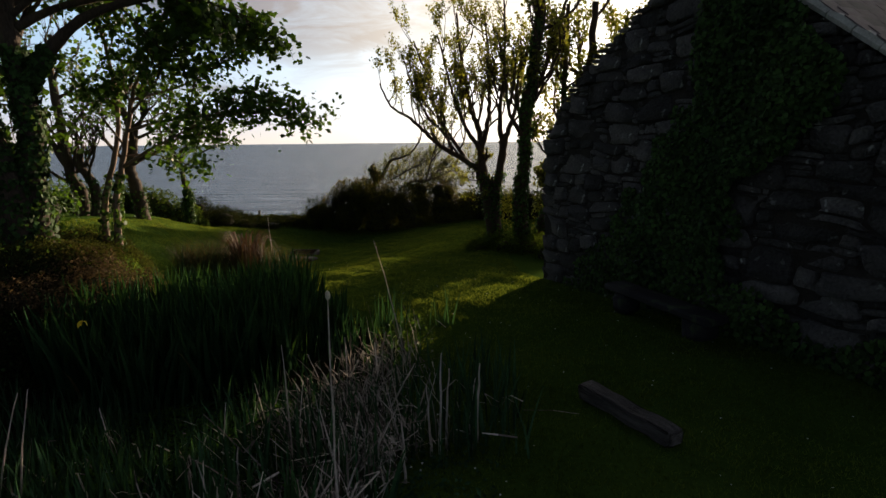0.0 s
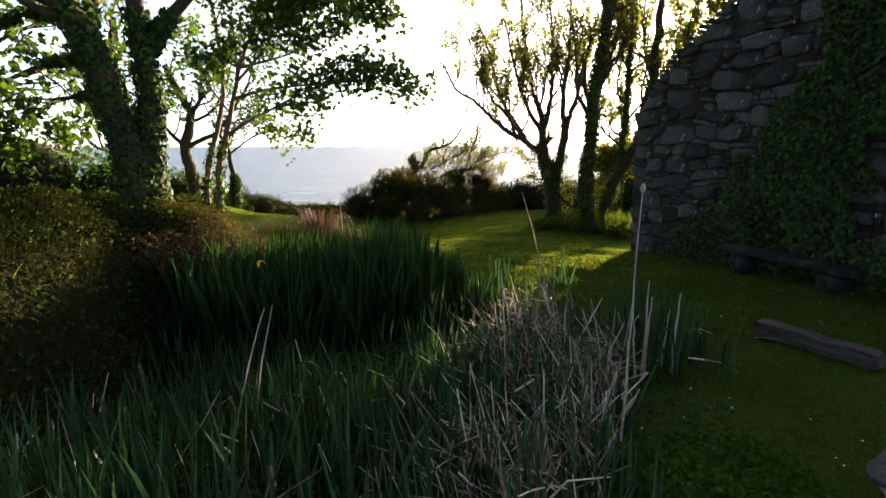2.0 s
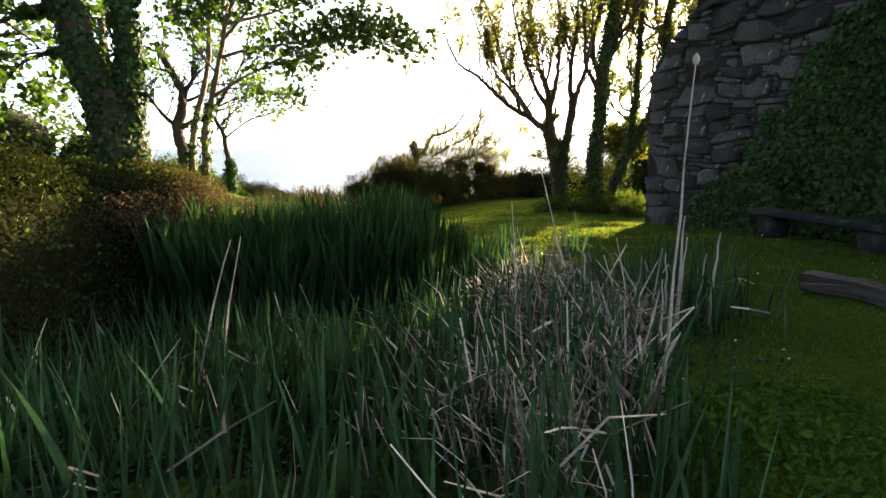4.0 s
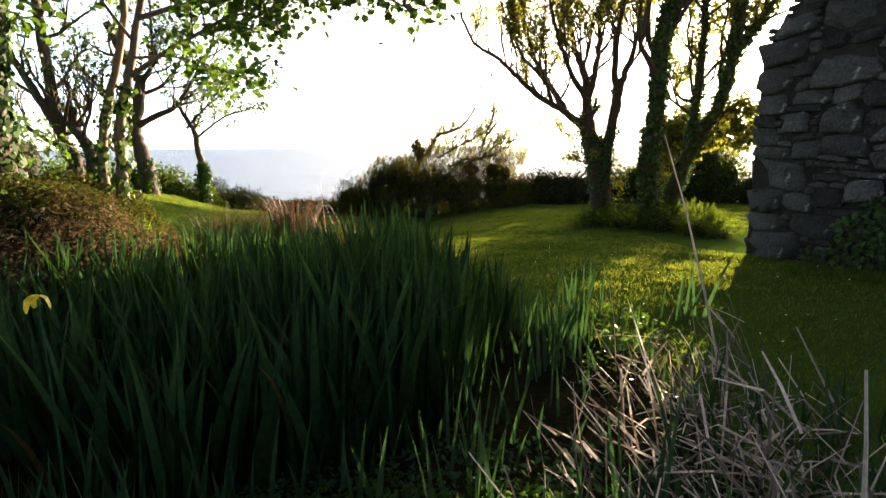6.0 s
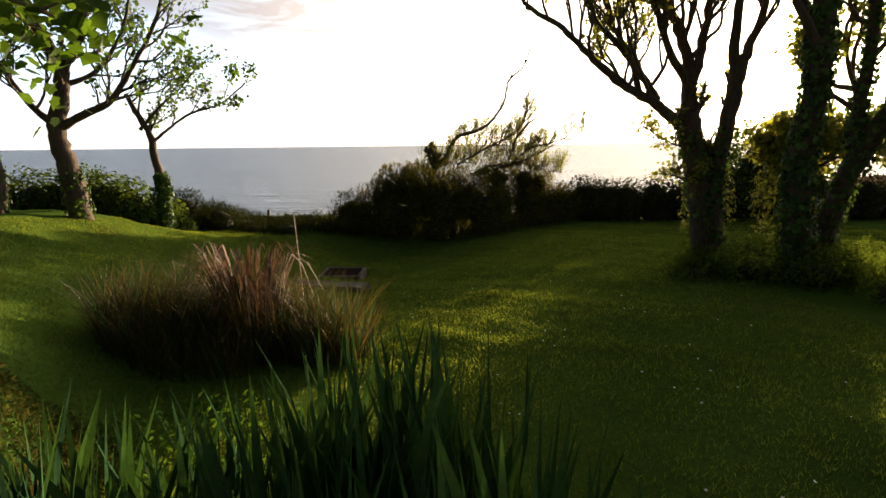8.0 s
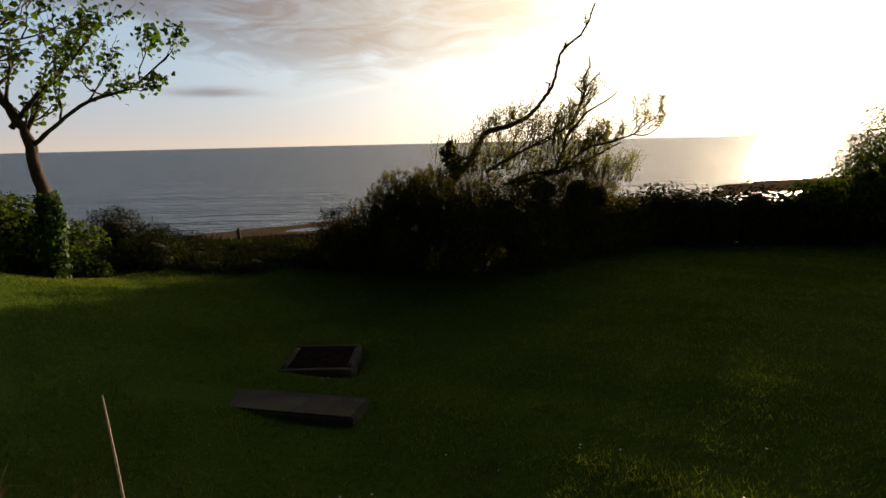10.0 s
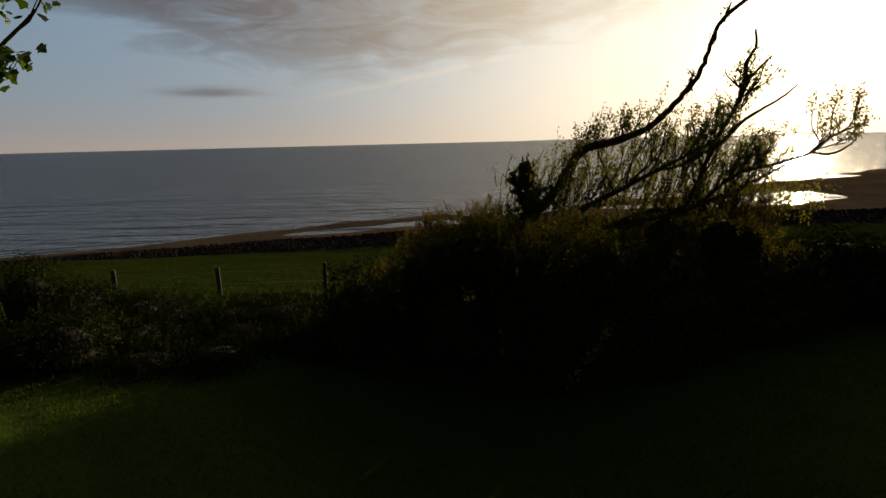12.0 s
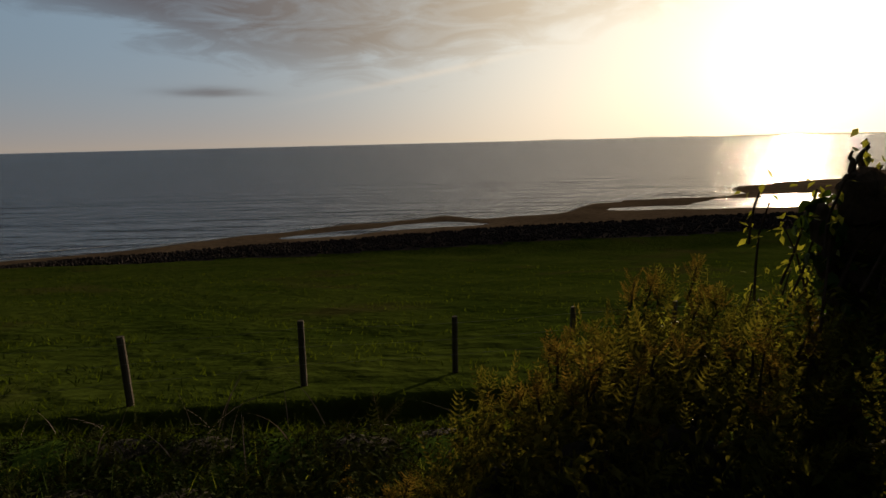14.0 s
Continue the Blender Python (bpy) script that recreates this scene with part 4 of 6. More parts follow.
def trees_on_mound():
    y = 17.7
    t = Tree(51, (0.15, 0, 0.3))
    b = (-9.4, y, z_at(-9.4, y) - 0.1)
    p, r = t.limb([b, (-9.5, y, 0.7), (-9.62, y, 1.35), (-9.68, y, 1.8), (-9.5, y, 2.4), (-9.45, y, 2.85), (-9.75, y, 3.4), (-10.1, y, 4.2)], 0.22, 0.09, 10, 0.1)
    for pts, r0, n in (
        ([(-9.65, y, 1.75), (-9.15, y, 2.0), (-8.6, y, 2.25), (-8.1, y, 2.9), (-7.6, y, 3.7), (-7.3, y, 4.8)], 0.09, 8),
        ([(-9.66, y, 1.8), (-10.1, y, 2.2), (-10.6, y, 2.9), (-11.3, y, 3.5)], 0.08, 6),
        ([(-9.45, y, 2.85), (-9.15, y, 3.1), (-9.05, y, 3.6), (-9.0, y, 4.8)], 0.09, 6),
        ([(-9.5, y, 2.5), (-9.0, y + 0.3, 2.8), (-8.5, y + 0.4, 3.5), (-8.2, y + 0.4, 4.4)], 0.06, 6)):
        pp, rr = t.limb(pts, r0, 0.02, 7, 0.12)
        t.boughs(pp, rr, int(n * 1.5), 0.7, 3, 0.25, 0.2, 0.8)
    t.boughs(p, r, 4, 0.7, 3, 0.55, 0.3, 0.7)
    t.finish("crooked_sycamore", "crooked red-barked sycamore with thin leaves on the mound", "tree", M_LEAF, 0.085, 0.8, b, ivy=260, ivy_to=0.9, cluster=0.06)
    y = 20.4
    t = Tree(57, (0.5, 0, 0.2))
    b = (-9.25, y, z_at(-9.25, y) - 0.1)
    p, r = t.limb([b, (-9.22, y, 0.5), (-9.33, y, 1.1), (-9.36, y, 1.6), (-9.6, y, 2.1), (-9.85, y, 2.6)], 0.13, 0.05, 8, 0.15)
    for pts in ([(-9.36, y, 1.5), (-8.95, y, 1.8), (-8.4, y, 2.15), (-7.7, y, 2.35), (-7.1, y, 2.8)], [(-9.6, y, 1.8), (-9.1, y, 2.3), (-8.6, y, 2.7), (-8.2, y, 3.1)]):
        pp, rr = t.limb(pts, 0.045, 0.012, 6, 0.15)
        t.boughs(pp, rr, 7, 0.6, 2, 0.3, 0.3, 0.6)
    t.boughs(p, r, 4, 0.6, 2, 0.5, 0.3, 0.6)
    t.finish("stunted_tree", "small wind-stunted tree with ivy bunched round its stem", "tree", M_LEAF, 0.08, 3.0, b, ivy=2600, ivy_to=1.35, ivy_swell=3.0, cluster=0.06)
    for i, (x, y) in enumerate(((-10.85, 16.9), (-10.4, 16.9))):
        t = Tree(61 + i, (0.1, 0, 0.4))
        b = (x, y, z_at(x, y) - 0.1)
        h = 5.2 - i * 3.2
        p, r = t.limb([b, (x + 0.1, y, b[2] + 0.8), (x - 0.15, y, b[2] + 1.4), (x - 0.3, y, b[2] + h * 0.75), (x - 0.2, y, b[2] + h)], 0.24 - 0.07 * i, 0.07, 9, 0.15)
        if i == 0:
            q, s = t.limb([(x - 0.15, y, b[2] + 1.5), (x - 0.6, y - 0.1, b[2] + 2.4), (x - 1.1, y - 0.1, b[2] + 3.5), (x - 1.3, y - 0.1, b[2] + 4.8)], 0.13, 0.04, 8, 0.15)
            t.boughs(q, s, 8, 0.9, 3, 0.3, 0.3, 0.7)
        t.boughs(p, r, 8, 0.9, 3, 0.35, 0.3, 0.7)
        t.finish("twisted_tree", "twisted old tree with knotted bark beside its twin", "tree", M_LEAF, 0.10, 0.5, b, ivy=300, ivy_to=1.2, group="twisted trees", cluster=0.06)


tree_sparse_right()
tree_ivy_pair()
tree_big_left()
trees_on_mound()


# ---- hedges and bushes ----
def leafy_mass(name, label, category, spots, leaf_mat, count, leaf_size, shape=OVAL, faces=OVAL_F, core=0.8, sprigs=0):
    """A bush of overlapping lumps (x, y, z, rx, ry, rz): a dark woody inside, and leaves on and in its skin."""
    base = (spots[0][0], spots[0][1], z_at(spots[0][0], spots[0][1]))
    home = empty(name, base, label, category)
    off = -np.array(base)
    s = Soup()
    bm0 = bmesh.new()
    bmesh.ops.create_icosphere(bm0, subdivisions=2, radius=1.0)
    bm0.verts.ensure_lookup_table()
    sv = np.array([tuple(v.co) for v in bm0.verts])
    sf = [tuple(v.index for v in f.verts) for f in bm0.faces]
    bm0.free()
    area = np.array([rx * rz + ry * rz + rx * ry for _, _, _, rx, ry, rz in spots])
    pick = RNG.choice(len(spots), count, p=area / area.sum())
    sp = np.array(spots)
    for x, y, z, rx, ry, rz in spots:
        lump = np.array([1 + 0.22 * noise.noise(Vector(v * 2.2) + Vector((x, y, z))) for v in sv])[:, None]
        s.add(sv * lump * np.array([rx, ry, rz]) * core + np.array([x, y, z]) + off, sf)
    tagged(child("brushwood", s.mesh("brushwood", M_TWIGS, True), home), kind="stuff")
    d = unit(count)
    d[:, 2] = np.abs(d[:, 2]) * np.where(RNG.random(count) < 0.8, 1, -1)
    depth_in = 1.08 - 0.45 * RNG.random(count) ** 1.3
    rough = np.array([1 + 0.22 * noise.noise(Vector(v * 2.2) + Vector(sp[k][:3])) + 0.12 * noise.noise(Vector(v * 7) + Vector(sp[k][:3])) for v, k in zip(d, pick)])
    pos = sp[pick, :3] + d * sp[pick, 3:] * (depth_in * rough)[:, None] + off
    keep = pos[:, 2] - off[2] > ground_z(pos[:, 0] - off[0], pos[:, 1] - off[1]) - 0.02
    pos, d = pos[keep], d[keep]
    v, f = leaves(pos, leaf_size * RNG.uniform(0.5, 1.2, len(pos)), out=d * 0.8 + np.array([0, 0, 0.3]), shape=shape, faces=faces)
    tagged(child("foliage", mesh_of("foliage", v, f, leaf_mat), home), kind="stuff")
    if sprigs:                              # feathery new growth standing out of the skin
        some = RNG.choice(np.nonzero(d[:, 2] > 0.15)[0], sprigs)
        way = d[some] * 0.8 + unit(sprigs) * 0.5 + np.array([0.15, 0, 0.7])
        v, f = scatter(SPRIG, SPRIG_F, pos[some], frames_of(way, unit(sprigs)), RNG.uniform(0.09, 0.19, sprigs))
        tagged(child("new_growth", mesh_of("new_growth", v, f, leaf_mat), home), kind="stuff")
    return home, off


def hedge_line(points, width, seed, low=0.5, ragged=0.0):
    """Lumps along a line of (x, y, top)."""
    rnd = random.Random(seed)
    out = []
    for (x0, y0, t0), (x1, y1, t1) in zip(points, points[1:]):
        n = max(1, int(math.hypot(x1 - x0, y1 - y0) / 0.65))
        for i in range(n):
            k = (i + 0.5) / n
            x, y, top = x0 + (x1 - x0) * k + rnd.uniform(-0.1, 0.1), y0 + (y1 - y0) * k + rnd.uniform(-0.15, 0.15), t0 + (t1 - t0) * k + rnd.uniform(-0.12, 0.1)
            g = z_at(x, y) - 0.1
            h = max(low, top - g) * (1 + rnd.uniform(-ragged, ragged))
            out.append((x, y, g + h * 0.38, 0.62, width, h * 0.64))
    return out


leafy_mass("hedge", "dark evergreen hedge on the bank behind the trees", "hedge", hedge_line([(-22, 21.5, 1.1), (-14.0, 22.0, 0.74), (-12.0, 22.2, 0.74), (-10.6, 22.2, 0.42), (-9.9, 22.3, -0.1)], 0.7, 3), M_HEDGE, 32000, 0.085, IVY, IVY_F, core=0.66)
leafy_mass("bramble_hedge", "low straggling bramble hedge along the garden edge", "hedge",
           hedge_line([(-9.9, 22.4, -0.15), (-9.0, 22.4, -0.22), (-8.4, 22.5, -0.42), (-7.5, 22.8, -0.78), (-6.6, 23.2, -0.88), (-5.8, 23.7, -0.4), (-5.0, 23.9, 0.1)], 0.6, 4, 0.3, 0.3)
           + hedge_line([(-11.0, 24.4, -0.05), (-9.5, 24.6, -0.45), (-8.0, 24.7, -0.95), (-6.5, 24.7, -1.0), (-5.0, 24.6, -0.7)], 0.7, 14, 0.3, 0.35)
           + hedge_line([(-9.6, 23.3, -0.45), (-8.2, 23.5, -0.75), (-6.8, 23.9, -0.95)], 0.7, 34, 0.3, 0.3)
           + hedge_line([(-11.0, 25.4, -0.8), (-8.0, 25.5, -1.35), (-6.0, 25.7, -1.3), (-4.5, 25.8, -1.0)], 0.5, 24, 0.15, 0.4), M_BRAMBLE, 42000, 0.065, core=0.58, sprigs=1100)
leafy_mass("ivy_bush", "small ivy bush at the foot of the stunted tree", "bush", [(-9.4, 21.0, -0.55, 0.35, 0.35, 0.45), (-9.1, 21.1, -0.65, 0.25, 0.25, 0.3)], M_HEDGE, 1300, 0.075, IVY, IVY_F, core=0.45)
leafy_mass("ivy_hedge", "clipped ivy-covered hedge bank along the lawn", "hedge", hedge_line([(-0.6, 24.4, 0.3), (0.4, 24.2, 0.34), (4.5, 24.0, 0.32), (9.8, 24.0, 0.32), (17, 23.5, 0.5)], 0.7, 5), M_BRAMBLE, 46000, 0.07, IVY, IVY_F, core=0.74)


def new_shoots(home, spots, count=300):
    """Upright young stems out of the top of a bush, feathered with leaves towards the tip."""
    rnd = random.Random(19)
    stems, pos, way = Soup(), [], []
    o = home.location
    for k in range(count):
        x, y, z, rx, ry, rz = rnd.choice(spots)
        a, q = rnd.uniform(0, 2 * math.pi), math.sqrt(rnd.random()) * 0.85
        p = Vector((x + rx * q * math.cos(a), y + ry * q * math.sin(a), z + rz * math.sqrt(1 - q * q) * 0.9))
        if p.z < z_at(p.x, p.y) + 0.3:
            continue
        h = rnd.uniform(0.08, 0.22) if rnd.random() < 0.85 else rnd.uniform(0.16, 0.3)
        d = Vector((rnd.uniform(-0.1, 0.3), rnd.uniform(-0.2, 0.2), 1)).normalized()
        bend = Vector((rnd.uniform(-0.04, 0.04), rnd.uniform(-0.04, 0.04), 0))
        pts = [p - o, p - o + d * h * 0.5 + bend, p - o + d * h]
        stems.tube(pts, [0.007, 0.0055, 0.003], 4)
        bare = rnd.random() < 0.25
        for j in range(4 if bare else 11):
            f = 1.0 - 0.6 * (j / 11) ** 1.3
            at = pts[0].lerp(pts[2], f) + bend * math.sin(math.pi * f)
            w = j * 2.4 + k
            pos.append(tuple(at))
            way.append((math.cos(w), math.sin(w), 0.9 + 0.5 * f))
    tagged(child("young_stem", stems.mesh("young_stem", M_TWIGS), home), kind="stuff")
    pos, way = np.array(pos), np.array(way)
    v, f = scatter(SPRIG, SPRIG_F, pos, frames_of(way, unit(len(pos)) * 0.4 + np.array([0, 0, 1.0])), RNG.uniform(0.05, 0.115, len(pos)))
    tagged(child("young_leaf", mesh_of("young_leaf", v, f, M_SHOOTS), home), kind="stuff")


def bent_shrub():
    """The wind-bent thorn on the garden edge: a leafy mass with bare limbs streaming to the right."""
    g = z_at(-2.5, 24)
    spots = [(-3.45, 23.9, -0.2, 0.6, 0.9, 0.98), (-2.8, 23.8, -0.2, 0.75, 1.0, 1.15), (-2.0, 24.0, -0.25, 0.85, 1.0, 1.05), (-1.1, 24.2, -0.25, 0.8, 0.9, 1.0), (-0.3, 24.3, -0.4, 0.7, 0.85, 0.95)]
    spots += [(-4.1, 24.0, -0.6, 0.5, 0.8, 0.9), (-4.6, 24.1, -0.95, 0.5, 0.8, 0.8), (-5.3, 24.2, -1.05, 0.6, 0.8, 0.75), (-3.8, 23.5, -0.75, 0.7, 0.8, 0.9), (-1.6, 23.4, -0.5, 0.85, 0.7, 0.95), (-2.7, 23.3, -0.5, 0.85, 0.65, 1.05),
             (-4.2, 23.8, -1.0, 1.0, 0.9, 0.7), (-2.8, 23.5, -1.0, 1.1, 1.1, 0.7), (-1.4, 23.7, -1.0, 1.1, 1.0, 0.7), (-0.1, 24.0, -0.9, 1.0, 0.9, 0.8), (0.6, 24.2, -0.8, 0.75, 0.8, 0.9), (-3.0, 24.15, 1.24, 0.11, 0.11, 0.12), (-2.93, 24.2, 0.95, 0.18, 0.16, 0.26)]
    spots += [(-4.28, 23.7, 0.12, 0.34, 0.5, 0.62), (-3.9, 23.7, 0.2, 0.42, 0.5, 0.62), (-4.6, 23.9, -0.08, 0.3, 0.5, 0.58), (-4.95, 23.8, -0.5, 0.35, 0.5, 0.55), (-5.3, 23.8, -0.95, 0.5, 0.6, 0.55), (-5.9, 24.0, -1.15, 0.55, 0.6, 0.5),
              (-4.45, 24.7, -0.55, 0.4, 0.5, 0.5), (-3.95, 24.7, -0.15, 0.45, 0.5, 0.6), (-3.5, 24.7, 0.1, 0.5, 0.5, 0.7), (-0.35, 24.1, 0.35, 0.5, 0.45, 0.55), (-1.1, 24.1, 0.4, 0.55, 0.45, 0.5), (0.1, 24.2, 0.25, 0.4, 0.4, 0.5)]
    spots = [(x, y - 0.4, z, rx, ry, rz) for x, y, z, rx, ry, rz in spots]
    home, _ = leafy_mass("thorn_bush", "dense dark bush bent by the sea wind, pale new shoots", "bush", spots, M_SPRIG, 90000, 0.056, OVAL, OVAL_F, core=0.5, sprigs=7000)
    new_shoots(home, [q for q in spots if q[3] > 0.3])
    t = Tree(71, (0.55, 0, 0.1))
    b = (-2.9, 23.8, g - 0.1)
    t.limb([b, (-2.97, 23.8, 0.4), (-2.9, 23.8, 0.9), (-3.02, 23.75, 1.2), (-2.98, 23.75, 1.4)], 0.14, 0.085, 9, 0.6)
    for dx, dy, h in ((-0.06, 0.02, 0.16), (0.05, -0.03, 0.11), (0.0, 0.05, 0.21), (-0.09, -0.03, 0.07)):
        t.limb([(-2.98 + dx, 23.75 + dy, 1.3), (-2.98 + dx * 1.2, 23.75 + dy, 1.38 + h * 0.5), (-2.97 + dx * 1.3, 23.75 + dy, 1.38 + h)], 0.032, 0.005, 5, 0.5)
    for k in range(34):                     # bare shoots round the broken stem
        t.grow((t.rnd.uniform(-3.45, -2.2), t.rnd.uniform(23.4, 24.0), t.rnd.uniform(0.75, 1.15)), (t.rnd.uniform(-0.15, 0.25), 0, 1), t.rnd.uniform(0.3, 0.55), 0.008, 0, 0.4, 0.5)
    t.limb([(-2.95, 23.8, 0.85), (-3.12, 23.75, 1.1), (-3.2, 23.72, 1.3)], 0.06, 0.035, 7, 0.5)
    # the long main limb: leafy low down, bare and kinked above
    p, r = t.limb([(-2.9, 23.8, 0.7), (-2.56, 23.7, 1.13), (-2.3, 23.6, 1.58), (-1.88, 23.5, 1.71), (-1.52, 23.4, 1.85)], 0.07, 0.044, 8, 0.2)
    for k in range(30):
        q = p[t.rnd.randrange(5, len(p))]
        t.grow(q, (t.rnd.uniform(-0.2, 0.5), t.rnd.uniform(-0.5, 0.5), 1), t.rnd.uniform(0.14, 0.32), 0.007, 1, 0.4, 0.5)
    p, r = t.limb([(-1.52, 23.4, 1.85), (-1.31, 23.3, 2.05), (-1.19, 23.2, 2.22), (-1.04, 23.1, 2.44), (-0.98, 22.95, 2.72), (-0.91, 22.8, 3.04), (-0.61, 22.7, 3.3), (-0.48, 22.6, 3.52), (-0.4, 22.5, 3.8)], 0.043, 0.012, 8, 0.35)
    t.boughs(p, r, 6, 0.2, 0, 0.15, 0.5, 0.4)
    t.limb([(-0.9, 22.8, 3.02), (-0.87, 22.78, 3.14), (-0.84, 22.76, 3.22)], 0.018, 0.007, 6, 0.3)
    t.limb([(-1.12, 23.15, 2.3), (-1.1, 23.1, 2.46), (-1.08, 23.1, 2.52)], 0.02, 0.008, 6, 0.3)
    p, r = t.limb([(-1.7, 23.8, 0.55), (-0.94, 23.7, 0.75), (-0.76, 23.6, 1.1), (-0.6, 23.45, 1.67), (-0.44, 23.3, 2.13), (-0.37, 23.2, 2.39)], 0.038, 0.024, 7, 0.25)
    t.boughs(p, r, 16, 0.4, 2, 0.3, 0.6, 0.5)
    t.limb([(-0.37, 23.2, 2.38), (-0.4, 23.2, 2.6), (-0.3, 23.2, 2.82), (-0.32, 23.2, 3.0)], 0.03, 0.011, 7, 0.4)
    t.limb([(-0.36, 23.2, 2.42), (-0.24, 23.2, 2.55), (-0.1, 23.2, 2.69)], 0.02, 0.008, 6, 0.3)
    t.limb([(-0.62, 23.5, 1.55), (-0.3, 23.3, 1.95), (0.05, 23.3, 2.15), (0.3, 23.3, 2.35)], 0.03, 0.008, 6, 0.3)
    # the low limb that runs out seaward and forks at its tip
    p, r = t.limb([(-1.9, 23.9, 0.5), (-1.35, 23.6, 0.76), (-0.8, 23.6, 0.8), (-0.45, 23.6, 1.08), (-0.2, 23.6, 1.25), (0.2, 23.5, 1.36), (0.68, 23.5, 1.5), (0.95, 23.5, 1.72), (1.3, 23.4, 1.87)], 0.04, 0.009, 7, 0.2)
    t.boughs(p, r, 22, 0.36, 2, 0.3, 0.6, 0.5)
    t.limb([(0.68, 23.5, 1.5), (0.9, 23.45, 1.48), (1.1, 23.4, 1.6), (1.2, 23.4, 1.75)], 0.02, 0.006, 6, 0.3)
    for pts, n, ln in (([(-2.3, 23.6, 0.8), (-1.6, 23.4, 1.2), (-1.0, 23.4, 1.5), (-0.6, 23.4, 1.7)], 14, 0.48), ([(-1.0, 23.8, 0.7), (-0.3, 23.7, 0.95), (0.1, 23.7, 1.15), (0.5, 23.7, 1.35)], 10, 0.4)):
        pp, rr = t.limb(pts, 0.04, 0.012, 7, 0.2)
        t.boughs(pp, rr, n, ln, 2, 0.2, 0.6, 0.5)
    for k in range(80):                     # the fine upright spray that fills the crook between the limbs
        x = t.rnd.uniform(-2.75, -0.1)
        z = 0.75 + 0.3 * math.sin((x + 2.75) * 1.2)
        t.grow((x, t.rnd.uniform(23.3, 24.0), z), (t.rnd.uniform(-0.1, 0.45), t.rnd.uniform(-0.2, 0.2), 1), t.rnd.uniform(0.3, 0.75), 0.007, 1, 0.4, 0.5)
    for k in range(150):
        x = t.rnd.uniform(-4.0, 0.7)
        zt = 0.85 - 0.12 * abs(x + 2) if x > -3 else 0.85 - 0.75 * (-3 - x)
        t.grow((x, t.rnd.uniform(23.3, 24.4), zt), (0.3, 0, 1), t.rnd.uniform(0.2, 0.42) * (0.6 if x < -3 else 1.05), 0.007, 1, 0.4, 0.6)
    t.finish("thorn_tree", "gnarled thorn with bare limbs streaming away from the wind", "tree", M_BUD, 0.055, 5.0, b, shape=OVAL, faces=OVAL_F, cluster=0.03, ivy=420, ivy_to=2.4, ivy_swell=1.3)


bent_shrub()


# ---- the pond bed: flags, dead reeds, rushes ----
def blade_template(n=4):
    """A sword-shaped leaf up the z axis, bending towards +y as it is scaled."""
    v, f = [], []
    for i in range(n + 1):
        t = i / n
        w = 0.5 * (1 - t ** 2.2) if i < n else 0.0
        v += [(-w, 0.0, t), (w, 0.0, t)]
    for i in range(n):
        f.append((2 * i, 2 * i + 1, 2 * i + 3, 2 * i + 2))
    return np.array(v), f


def blades(name, pos, height, width, lean, mat, n=4, curl=0.3, heading=None):
    """Upright leaves, each bent its own way."""
    t, f = blade_template(n) if n > 1 else (np.array([(-0.5, 0, 0), (0.5, 0, 0), (0, 0, 1.0)]), [(0, 1, 2)])
    N = len(pos)
    a = RNG.uniform(0, 2 * np.pi, N) if heading is None else heading
    turn = RNG.uniform(0, 2 * np.pi, N)
    tz = t[None, :, 2]
    bend = (lean[:, None] * tz + curl * lean[:, None] * tz ** 3) * height[:, None]
    x = t[None, :, 0] * width[:, None]
    v = np.zeros((N, len(t), 3))
    v[:, :, 0] = x * np.cos(turn)[:, None] + bend * np.cos(a)[:, None]
    v[:, :, 1] = x * np.sin(turn)[:, None] + bend * np.sin(a)[:, None]
    v[:, :, 2] = tz * height[:, None] * np.sqrt(np.clip(1 - (lean[:, None] * tz) ** 2 * 0.5, 0.1, 1))
    v += pos[:, None, :]
    fs = []
    for q in f:
        fs += (np.asarray(q)[None] + (np.arange(N) * len(t))[:, None]).tolist()
    return mesh_of(name, v.reshape(-1, 3), fs, mat)


def on_ground(x, y, dz=-0.02):
    return np.stack([x, y, ground_z(x, y) + dz], 1)


